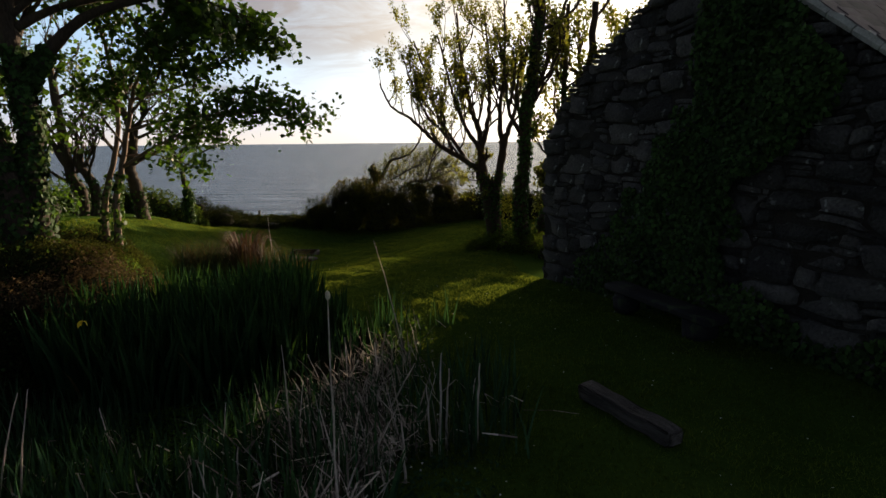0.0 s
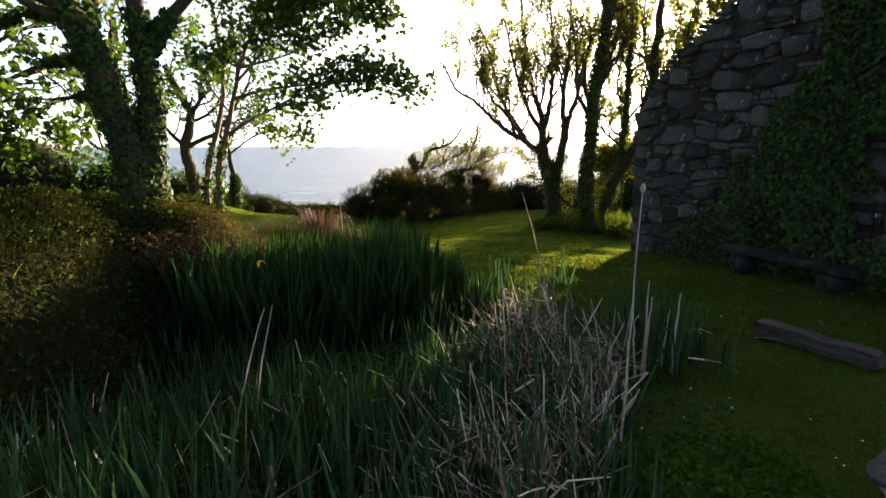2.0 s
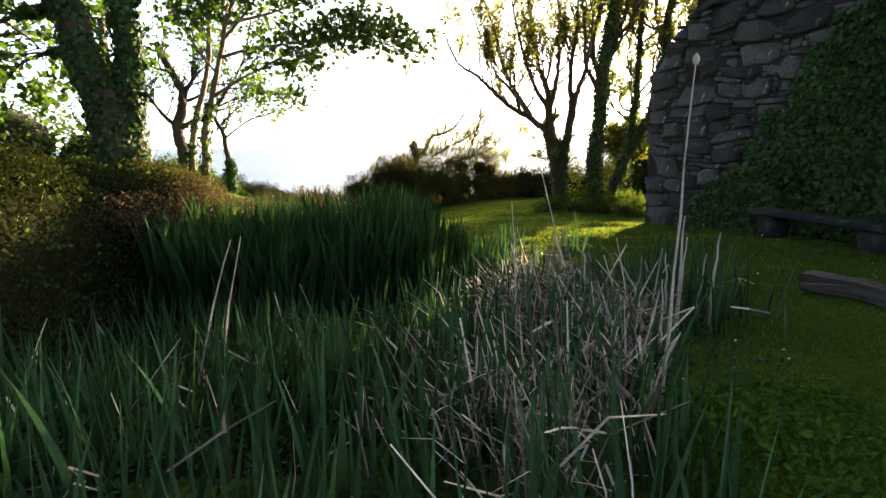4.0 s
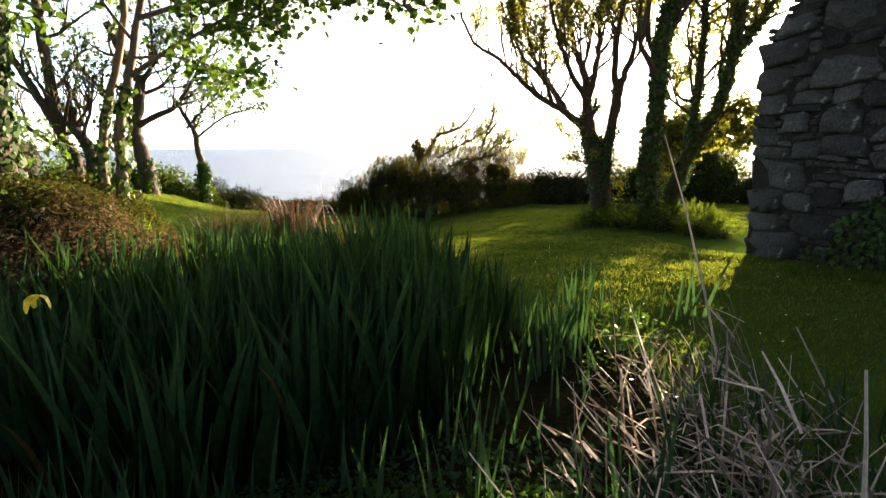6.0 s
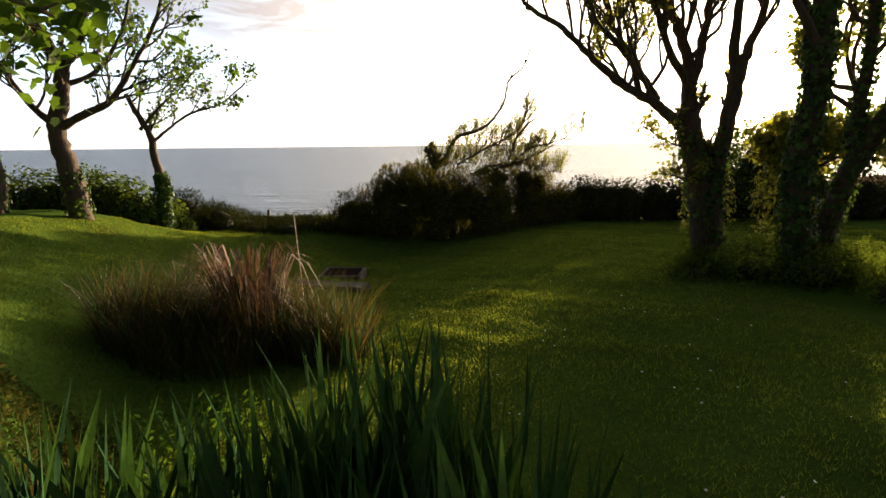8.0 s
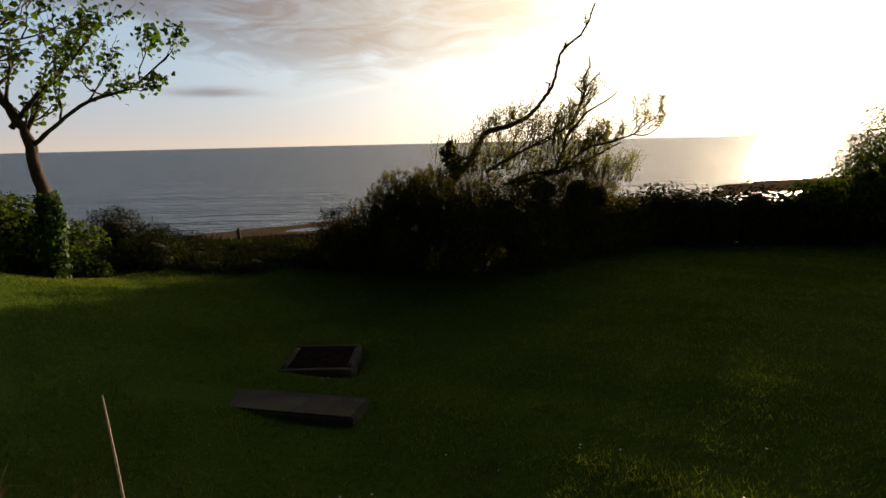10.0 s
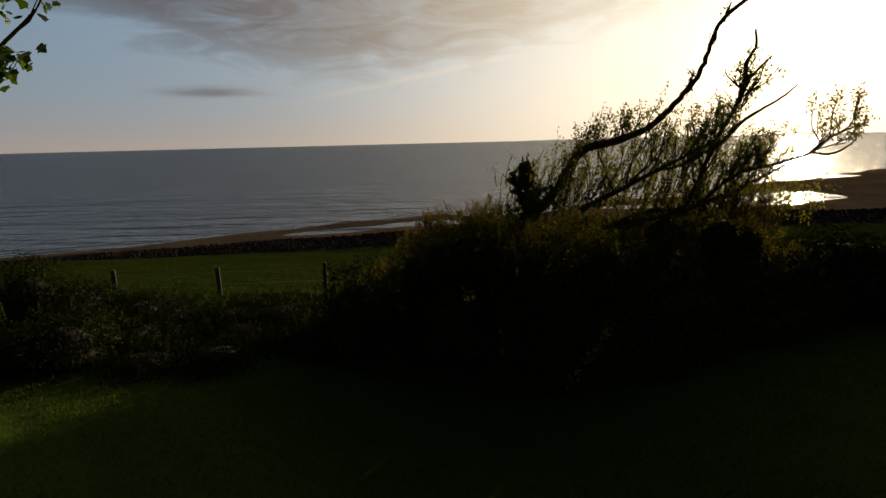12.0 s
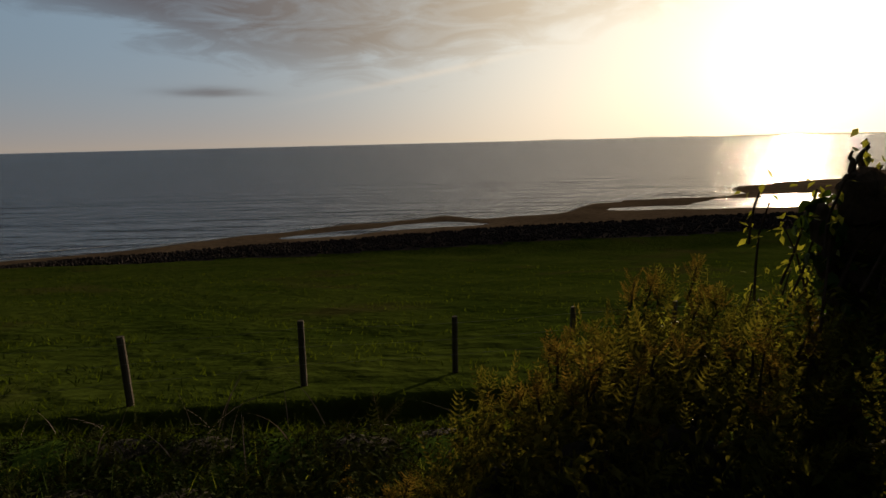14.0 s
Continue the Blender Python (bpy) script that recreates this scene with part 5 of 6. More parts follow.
def make_iris():
    n = 6800
    x, y = RNG.uniform(-6.4, -0.8, n), RNG.uniform(5.3, 10.2, n)
    k = ((x + 3.4) / 1.95) ** 2 + ((y - 7.78) / 1.85) ** 2 + 0.25 * wave(x, y, 0.7) + 0.9 * ((x > -2.1) & (y > 8.6)) + 0.8 * smooth01((-4.4 - x) / 0.5) * smooth01((y - 7.6) / 0.6)
    k = np.minimum(k, ((x + 2.85) / 0.6) ** 2 + ((y - 9.3) / 0.65) ** 2)
    keep = (k < 1) & (ground_z(x, y) < 0.12)
    x, y = x[keep], y[keep]
    h = RNG.uniform(0.72, 1.3, len(x)) * (1 - 0.15 * k[keep]) + 0.06 * wave(x, y, 0.3, 2)
    # the bed thins and drops towards the reeds
    h *= 1 - 0.42 * smooth01((x + 2.3) / 0.9)
    thin = RNG.random(len(x)) > 0.45 * smooth01((x + 2.2) / 0.8)
    x, y, h = x[thin], y[thin], h[thin]
    tagged(new("yellow_flag_bed", blades("yellow_flag_bed", on_ground(x, y), h, RNG.uniform(0.040, 0.085, len(x)), RNG.uniform(0.02, 0.30, len(x)), M_IRIS)), "dense bed of tall sword-leaved yellow flag", "plant", kind="stuff")
    n = 12000
    x, y = RNG.uniform(-6.0, 0.7, n), RNG.uniform(1.6, 7.6, n)
    keep = (RNG.random(n) < (0.5 + 0.45 * wave(x, y, 0.8, 2)) * np.where(y < 4.4, 0.85, 1.0) - 0.15 * ((x < -2) & (y > 4.3))) & (x > -4.5 - 0.1 * (y - 3)) & ((y > 4.3) | (x < -0.35 - 0.3 * (y < 3.5))) & ((y < 6.2) | ((x > -2.2) & (x < -0.3)))
    keep &= ~((x > -1.8) & (y > 5.2) & (RNG.random(n) < np.where(y > 6.2, 0.85, 0.6)))
    x, y = x[keep], y[keep]
    h = RNG.uniform(0.25, 0.72, len(x)) * np.where(y > 6, 0.65, 1.0) * np.where((x < -2) & (y > 4.3), 0.85, 1.0)
    # loose flags and tufts between the bed and the lit lawn
    m = 110
    x2, y2 = RNG.uniform(-2.0, -0.5, m), RNG.uniform(6.2, 8.3, m)
    tuft = np.array([(-0.85, 8.1), (-0.05, 7.9), (-1.5, 8.0), (-1.2, 7.2), (0.35, 5.9)])[RNG.integers(0, 5, 90)] + RNG.normal(size=(90, 2)) * 0.07
    x, y = np.concatenate([x, x2, tuft[:, 0]]), np.concatenate([y, y2, tuft[:, 1]])
    h = np.concatenate([h, RNG.uniform(0.2, 0.62, m), RNG.uniform(0.35, 0.66, 90)])
    wide = RNG.uniform(0.016, 0.036, len(x)) * np.where(y < 4.2, RNG.uniform(0.7, 1.4, len(x)), 1.0)
    tagged(new("reed_shoots", blades("reed_shoots", on_ground(x, y), h, wide, RNG.uniform(0.03, 0.3, len(x)), M_SHOOT)), "fresh green reed shoots among dead stalks", "plant", kind="stuff")


def make_dead_reeds():
    """Broken stalks: most lie flat and crossed, some still stand."""
    n = 1900
    c = np.array([(-0.5, 4.3), (-0.75, 5.7), (-1.25, 3.0), (-0.35, 3.4), (-1.2, 4.9), (-0.6, 6.3)])[RNG.choice(6, n, p=(0.27, 0.13, 0.2, 0.2, 0.13, 0.07))]
    x, y = c[:, 0] + RNG.normal(size=n) * 0.26, c[:, 1] + RNG.normal(size=n) * 0.38
    x2, y2 = RNG.uniform(-4.6, 0.9, 380), RNG.uniform(1.6, 5.0, 380)
    x, y = np.concatenate([x, x2]), np.concatenate([y, y2])
    keep = (y > 1.9) & (x < 0.75) & ((y > 4.4) | (x < 0.3 * (y - 5.2)))
    x, y = x[keep], y[keep]
    N = len(x)
    a = np.where(RNG.random(N) < 0.55, RNG.normal(2.5, 0.6, N) + 0.6 * wave(x, y, 0.5, 5), RNG.uniform(0, 2 * np.pi, N))
    stand = RNG.random(N) < np.where(y < 4.6, 0.34, 0.2)
    rise = np.where(stand, RNG.uniform(0.8, 1.5, N), RNG.uniform(-0.1, 0.9, N))
    d = np.stack([np.cos(a) * np.cos(rise), np.sin(a) * np.cos(rise), np.sin(rise)], 1)
    ln = np.where(stand, RNG.uniform(0.3, 0.75, N), RNG.uniform(0.08, 0.30, N))
    pos = on_ground(x, y, 0.0)
    pos[:, 2] += np.where(stand, 0, RNG.uniform(0.02, 0.3, N))
    w = RNG.uniform(0.004, 0.012, N)
    # thick bleached stems among the litter
    thick = RNG.random(N) < 0.09
    w = np.where(thick, RNG.uniform(0.009, 0.015, N), w)
    ln = np.where(thick, RNG.uniform(0.22, 0.48, N), ln)
    pos[:, 2] += np.where(thick & ~stand, 0.1, 0.0)
    # straight pieces, and leaves snapped over once or nearly double
    lie, size, which = frames_of(d, unit(N) * 0.6 + np.array([0, -0.3, 0.8])), np.stack([w, ln, ln], 1), RNG.choice(3, N, p=(0.5, 0.28, 0.22))
    vs, fs, n = [], [], 0
    for kind, (y2, z2, y3, z3) in enumerate(((0.55, 0.02, 1.0, -0.03), (0.5, 0.05, 0.85, -0.3), (0.55, 0.08, 0.25, -0.22))):
        strip = [(-0.5, 0, 0), (0.5, 0, 0), (0.5, y2, z2), (-0.5, y2, z2), (0.3, y3, z3), (-0.3, y3, z3)]
        k = which == kind
        v, f = scatter(strip, [(0, 1, 2, 3), (3, 2, 4, 5)], pos[k], lie[k], size[k])
        vs.append(v)
        fs += [tuple(i + n for i in q) for q in f]
        n += len(v)
    old = np.repeat(RNG.random(len(fs) // 2) < 0.5, 2)
    tagged(new("dead_reeds", mesh_of("dead_reeds", np.concatenate(vs), fs, [M_DEAD, M_LITTER], slots=old)), "bleached broken reed stalks lying in all directions", "plant", kind="stuff")


def make_rushes():
    home = empty("rush_clump", (-4.6, 12.6, z_at(-4.6, 12.6)), "broad clump of brown rushes with a thatch of withered reddish leaves", "plant")
    o = np.array(home.location)[None]
    humps = ((-5.45, 12.75, 0.58, 0.6, 0.98), (-4.6, 12.95, 0.55, 0.55, 1.18), (-3.75, 12.9, 0.5, 0.5, 0.88), (-5.1, 13.3, 0.7, 0.5, 0.98), (-4.2, 13.25, 0.6, 0.5, 0.98), (-4.9, 12.3, 0.6, 0.4, 0.62))
    for name, mat, n, share, wide, flop in (("brown_rush", M_RUSH, 3900, (0.27, 0.2, 0.19, 0.14, 0.11, 0.09), 0.013, 0.42), ("green_rush", M_SHOOT, 900, (0.25, 0.1, 0.25, 0.15, 0.15, 0.1), 0.013, 0.3)):
        k = RNG.choice(6, n, p=share)
        hx, hy, rx, ry, tall = np.array(humps).T[:, k]
        a, r = RNG.uniform(0, 2 * np.pi, n), np.sqrt(RNG.random(n))
        x, y = hx + rx * r * np.cos(a), hy + ry * r * np.sin(a)
        h = tall * RNG.uniform(0.45, 1.12, n) * (1 - 0.3 * r * r) + 0.08 * wave(x, y, 0.2)
        me = blades(name, on_ground(x, y) - o, np.clip(h, 0.15, None), RNG.uniform(0.5, 1.2, n) * wide, RNG.uniform(0.03, flop, n) + 0.10 * r, mat, 4, 0.8)
        tagged(child(name, me, home), kind="stuff")
    # the thatch: long dead leaves that rise from the middle and hang over on all sides
    n = 210
    a, r = RNG.uniform(0, 2 * np.pi, n), np.sqrt(RNG.random(n)) * 0.3
    vs, fs = [], []
    t = np.linspace(0, 1, 6)
    for k in range(n):
        reach, top = RNG.uniform(0.15, 0.6), RNG.uniform(0.7, 1.2)
        c, q = math.cos(a[k]), math.sin(a[k])
        x0, y0 = -4.52 + r[k] * c, 12.85 + r[k] * q
        out, up = reach * t ** 1.5, top * np.sin(np.pi * np.clip(t * RNG.uniform(0.5, 0.82), 0, 0.9))
        w = RNG.uniform(0.006, 0.015) * (1 - 0.8 * t ** 3)
        px, py, pz = x0 + out * c - o[0, 0], y0 + out * q - o[0, 1], z_at(x0, y0) + up - o[0, 2]
        i = len(vs)
        for m in range(6):
            vs += [(px[m] - q * w[m], py[m] + c * w[m], pz[m]), (px[m] + q * w[m], py[m] - c * w[m], pz[m])]
        fs += [(i + 2 * m, i + 2 * m + 1, i + 2 * m + 3, i + 2 * m + 2) for m in range(5)]
    pale = np.repeat(RNG.random(n) < 0.22, 5)
    tagged(child("withered_leaf", mesh_of("withered_leaf", vs, fs, [M_RED, M_LITTER], slots=pale), home, "withered reddish and grey leaves hanging over"), kind="stuff")
    # bleached and bent leaves among the flags
    n = 34
    x, y = RNG.uniform(-4.8, -1.8, n), RNG.uniform(5.9, 9.4, n)
    me = blades("bleached_leaves", on_ground(x, y), RNG.uniform(0.5, 0.95, n), RNG.uniform(0.022, 0.04, n), RNG.uniform(0.2, 0.6, n), M_RUSH, 5, 0.8)
    tagged(new("bleached_leaves", me), "few bleached bent leaves among the green flags", "plant", kind="stuff")


make_iris()
make_dead_reeds()
make_rushes()

# ---- ground cover, bushes and garden things ----
def ground_cover(name, label, inside, box, count, height, mat, size, shape=OVAL, faces=OVAL_F, kind="stuff", category="plant", facing=(0.0, -0.25, 0.8)):
    """Leaves in a low uneven layer wherever inside(x, y) is above zero."""
    x, y = RNG.uniform(box[0], box[1], count), RNG.uniform(box[2], box[3], count)
    k = inside(x, y)
    keep = RNG.random(count) < np.clip(k * 3, 0, 1)
    x, y, k = x[keep], y[keep], np.clip(k[keep], 0, 1)
    top = height * np.clip(k * 2, 0.1, 1) * (0.6 + 0.4 * wave(x, y, 0.45, 4))
    pos = np.stack([x, y, ground_z(x, y) + np.clip(top, 0.03, None) * RNG.uniform(0.25, 1.0, len(x))], 1)
    v, f = leaves(pos, size * RNG.uniform(0.5, 1.2, len(x)), out=np.array(facing)[None] + 0 * pos, droop=0.3, shape=shape, faces=faces)
    tagged(new(name, mesh_of(name, v, f, mat)), label, category, kind=kind)


ground_cover("bramble_bank", "tangled brambles and dead bracken on the bank under the sycamore", lambda x, y: smooth01((-4.3 - 0.13 * (y - 3) - x) / 0.7) * (1 - smooth01((y - 9.5) / 1.5)) * smooth01((y - 0.5) / 1.5) * (1 - 0.68 * smooth01((y - 6.3) / 1.2)),
             (-11, -3.4, 0, 11), 120000, 0.56, M_BRAMBLE, 0.06, facing=(0.0, -0.9, 0.3))
ground_cover("ivy_bank", "ivy and nettles spreading over the bank", lambda x, y: smooth01((-4.5 - 0.13 * (y - 3) - x) / 0.7) * (1 - smooth01((y - 9.5) / 1.5)),
             (-11, -3.4, 0, 11), 9000, 0.4, M_IVY, 0.055, IVY, IVY_F, facing=(0.0, -0.9, 0.3))
ground_cover("nettle_patch", "patch of fresh nettles at the edge of the reed bed", lambda x, y: 1 - ((x + 0.15) / 0.7) ** 2 - ((y - 2.75) / 0.85) ** 2, (-0.9, 0.6, 1.8, 3.7), 8500, 0.36, M_NETTLE, 0.05)
ground_cover("flower_edge", "low yellowish weeds along the lit edge of the pond bed", lambda x, y: 1 - ((x + 0.6) / 0.5) ** 2 - ((y - 7.2) / 1.3) ** 2, (-1.2, 0.0, 5.8, 8.6), 1200, 0.16, M_LEAF, 0.055)
ground_cover("weed_patch", "low seeding weeds between the flags and the rushes", lambda x, y: 1 - ((x + 4.1) / 1.2) ** 2 - ((y - 10.3) / 1.3) ** 2, (-5.4, -2.8, 8.9, 11.7), 2600, 0.3, M_NETTLE, 0.065)

ground_cover("slope_weeds", "rank weeds and withered docks on the slope beside the flags", lambda x, y: 1 - ((x + 5.3) / 1.25) ** 2 - ((y - 9.3) / 1.8) ** 2, (-6.6, -4.0, 7.4, 11.2), 26000, 0.46, M_WEED, 0.05)
ground_cover("pond_weeds", "low dark weeds on the damp floor between the reeds", lambda x, y: 1 - ((x + 2.2) / 2.7) ** 2 - ((y - 4.2) / 2.4) ** 2, (-4.9, 0.5, 1.8, 6.6), 16000, 0.13, M_SHOOT, 0.055)

ground_cover("pond_grass", "low fresh green growth in front of the flags", lambda x, y: 1 - ((x + 2.7) / 1.9) ** 2 - ((y - 4.7) / 1.5) ** 2, (-4.6, -0.8, 3.2, 6.2), 24000, 0.24, M_NETTLE, 0.042)

leafy_mass("foot_bush", "low dark bush and ivy round the feet of the trees", "bush",
           [(1.5, 14.5, -0.3, 0.6, 0.5, 0.42), (0.9, 14.75, -0.4, 0.45, 0.45, 0.3), (2.1, 14.05, -0.25, 0.55, 0.45, 0.42), (2.6, 14.3, -0.3, 0.4, 0.4, 0.36), (1.1, 15.1, -0.35, 0.4, 0.4, 0.3)], M_HEDGE, 6500, 0.065, core=0.4, sprigs=300)
leafy_mass("elder_bush", "tall leafy elder rising above the hedge bank", "bush",
           [(5.3, 23.2, 0.1, 0.7, 0.9, 1.15), (6.1, 23.3, 0.6, 1.0, 0.9, 1.5), (7.1, 23.5, 0.5, 0.9, 0.9, 1.4), (7.9, 23.7, 0.1, 0.7, 0.8, 1.0), (4.75, 23.4, -0.25, 0.5, 0.7, 0.8), (4.35, 23.6, -0.45, 0.4, 0.6, 0.72),
            (4.9, 24.2, -0.1, 0.6, 0.55, 0.6)], M_HEDGE, 15000, 0.11, core=0.5)
leafy_mass("elder_thicket", "airy thicket of young elder leaves between the tree trunks", "bush",
           [(2.9, 16.5, 0.35, 0.45, 0.35, 0.85), (1.75, 16.6, 0.3, 0.4, 0.35, 0.75)], M_BUD, 2000, 0.10, core=0.18)
leafy_mass("bright_weeds", "loose clump of green weeds beside the trees", "plant",
           [(2.25, 13.1, -0.25, 0.3, 0.35, 0.42), (2.5, 13.2, -0.25, 0.3, 0.4, 0.34), (2.5, 12.7, -0.25, 0.28, 0.35, 0.26)], M_HEDGE, 2600, 0.05, core=0.5, sprigs=300)
leafy_mass("bank_bush", "leafy bush on the bank beyond the big sycamore", "bush",
           [(-9.6, 11.0, 1.3, 1.1, 1.0, 1.0), (-8.3, 11.4, 1.05, 1.0, 0.9, 0.75), (-11.2, 10.6, 1.6, 1.3, 1.1, 1.3), (-12.8, 10.2, 1.7, 1.4, 1.1, 1.4)], M_LEAF, 6500, 0.13, core=0.62)
leafy_mass("ivy_stump", "mound of ivy and dead leaves at the foot of the sycamore", "plant",
           [(-5.45, 8.5, 0.5, 0.6, 0.5, 0.38), (-5.0, 8.2, 0.36, 0.5, 0.5, 0.34), (-6.5, 8.2, 0.62, 0.7, 0.5, 0.34), (-5.2, 7.7, 0.2, 0.55, 0.5, 0.36), (-5.7, 7.6, 0.35, 0.55, 0.5, 0.36), (-4.75, 8.7, 0.2, 0.4, 0.5, 0.3)], M_DRY, 12000, 0.055, core=0.4)


def left_edge_tree():
    t = Tree(81, (0.1, 0, 0.3))
    y = 10.6
    b = (-10.3, y, z_at(-10.3, y) - 0.1)
    p, r = t.limb([b, (-10.2, y, 1.8), (-10.5, y, 2.7), (-10.9, y, 3.8), (-11.0, y, 5.6)], 0.2, 0.08, 9, 0.12)
    for pts in ([(-10.4, y, 2.5), (-9.7, y + 0.1, 3.0), (-8.9, y + 0.2, 3.2), (-8.2, y + 0.3, 3.0)], [(-10.6, y, 3.0), (-9.8, y + 0.2, 3.7), (-8.8, y + 0.3, 4.1), (-7.9, y + 0.3, 4.1)]):
        pp, rr = t.limb(pts, 0.06, 0.015, 6, 0.12)
        t.boughs(pp, rr, 8, 0.8, 2, 0.25, 0.0, 0.7)
    t.boughs(p, r, 9, 1.2, 3, 0.35, 0.1, 0.7)
    t.finish("bank_tree", "leafy sycamore growing out of the bank", "tree", M_LEAF, 0.12, 1.5, b, ivy=500, ivy_to=1.6, cluster=0.13)


left_edge_tree()


def ivy_on_gable():
    """Ivy over the near half of the gable, hanging to the ground."""
    n = 66000
    u, z = RNG.uniform(0.4, GABLE_W, n), RNG.uniform(-0.35, APEX_Z, n)
    top = np.array([gable_top(float(a)) for a in u])
    edge = np.interp(z, (0.0, 0.45, 1.0, 1.65, 2.2, 3.1, 4.0), (1.0, 1.2, 1.95, 2.45, 2.85, 3.15, 3.45)) + 0.22 * wave(u, z, 0.2) + 0.2 * wave(u, z, 0.6, 3)
    near = np.interp(z, (0.5, 1.1, 1.85, 2.3, 3.0, 3.6), (4.2, 3.9, 4.1, 4.7, 5.2, 4.9)) + 0.2 * wave(u, z, 0.25, 6)
    main = (u > edge) & (u < near) & (z < top)
    foot = (z < 0.5 + 0.35 * wave(u, 0 * u, 0.5)) & (u > 1.4)
    sparse = RNG.random(n) < np.where(z < 0.9, 0.55, 0.9)
    keep = (main | foot) & sparse & (z > -0.3)
    u, z = u[keep], z[keep]
    bulge = 0.06 + 0.09 * np.clip(wave(u, z, 0.33, 2) + 0.3, 0, 1) + RNG.uniform(0, 0.06, len(u))
    pos = np.array(WALL_A)[None] + u[:, None] * np.array(WALL_U)[None] + bulge[:, None] * np.array(WALL_N)[None]
    pos[:, 2] = z
    v, f = leaves(pos, RNG.uniform(0.035, 0.075, len(u)), out=np.array(WALL_N)[None] * 0.9 + np.array([0, 0, 0.35])[None] + 0 * pos, droop=0.9, shape=IVY, faces=IVY_F)
    tagged(new("wall_ivy", mesh_of("wall_ivy", v, f, M_IVY)), "thick dark ivy covering the cottage gable", "ivy", kind="stuff")


ivy_on_gable()


def stone_block(name, size, seed, mat, rough=0.06, cuts=2):
    r = random.Random(seed)
    bm = bmesh.new()
    bmesh.ops.create_cube(bm, size=1.0)
    for v in bm.verts:
        v.co = Vector((v.co.x * size[0], v.co.y * size[1], v.co.z * size[2]))
    bmesh.ops.subdivide_edges(bm, edges=bm.edges[:], cuts=cuts, use_grid_fill=True)
    bmesh.ops.bevel(bm, geom=[e for e in bm.edges if len(e.link_faces) == 2 and e.calc_face_angle(0) > 0.5], offset=min(size) * 0.16, segments=2, affect="EDGES")
    m = min(size)
    for v in bm.verts:
        v.co += Vector((noise.noise(v.co * 5 + Vector((seed, 0, 0))), noise.noise(v.co * 5 + Vector((0, seed, 0))), noise.noise(v.co * 5 + Vector((0, 0, seed))))) * m * rough * 3
    return bm


def make_bench():
    u0 = 3.45
    at = wall_point(u0, 0, 0.5)
    g = z_at(at.x, at.y)
    home = empty("stone_bench", (at.x, at.y, g), "low dark stone slab bench on two blocks by the wall", "bench")
    ang = math.atan2(WALL_U.y, WALL_U.x)
    slab = part("seat", stone_block("seat", (1.75, 0.36, 0.08), 3, M_SLAB, 0.05, 3), M_SLAB, home, "thin dark slab", True)
    slab.matrix_local = pose(0, 0, 0.29, 0, 1.5, math.degrees(ang))
    for k, s in ((-0.62, 4), (0.62, 5)):
        leg = part("support", stone_block("support", (0.28, 0.3, 0.26), s, M_SLAB, 0.06), M_SLAB, home, "", True)
        leg.matrix_local = Matrix.Translation(WALL_U * k + Vector((0, 0, 0.11))) @ pose(0, 0, 0, 0, 0, math.degrees(ang))


make_bench()


def make_log():
    a, b = Vector((1.3, 5.2, 0)), Vector((1.78, 4.3, 0))
    mid = (a + b) / 2
    home = empty("old_beam", (mid.x, mid.y, z_at(mid.x, mid.y)), "weathered squared timber lying in the grass", "log")
    bm = stone_block("beam", ((b - a).length, 0.17, 0.14), 9, M_WOOD, 0.05, 9)
    ob = part("beam", bm, M_WOOD, home, "", True)
    ob.matrix_local = Matrix.Translation((0, 0, 0.055)) @ pose(0, 0, 0, 4, 0, math.degrees(math.atan2(b.y - a.y, b.x - a.x)))
    s = Soup()
    for k in range(5):
        o = -0.06 + 0.03 * k
        s.tube([(-0.52 + 0.06 * k, o, 0.112), (0.0, o + 0.012, 0.116), (0.5 - 0.05 * k, o, 0.112)], [0.003, 0.007, 0.003], 4)
    crack = child("split", s.mesh("split", M_MORTAR), home, "dark drying crack")
    crack.matrix_local = pose(0, 0, 0, 4, 0, math.degrees(math.atan2(b.y - a.y, b.x - a.x)))


make_log()


def make_boulder():
    x, y = 1.06, 2.76
    bm = bmesh.new()
    bmesh.ops.create_icosphere(bm, subdivisions=4, radius=1.0)
    for v in bm.verts:
        p = v.co.copy()
        k = 1 + 0.30 * noise.noise(p * 1.2 + Vector((3, 1, 0))) + 0.16 * noise.noise(p * 2.7) + 0.07 * noise.noise(p * 6) + 0.03 * noise.noise(p * 14)
        v.co = Vector((p.x * 0.38, p.y * 0.32, (p.z if p.z < 0 else p.z * (1.5 - 0.9 * abs(p.x - 0.25))) * 0.27)) * k
    me = bpy.data.meshes.new("boulder")
    bm.to_mesh(me)
    bm.free()
    me.materials.append(M_ROCK)
    ob = new("boulder", me)
    ob.location = (x, y, z_at(x, y) + 0.03)
    tagged(ob, "grey boulder spotted with white lichen on the grass", "rock")


make_boulder()


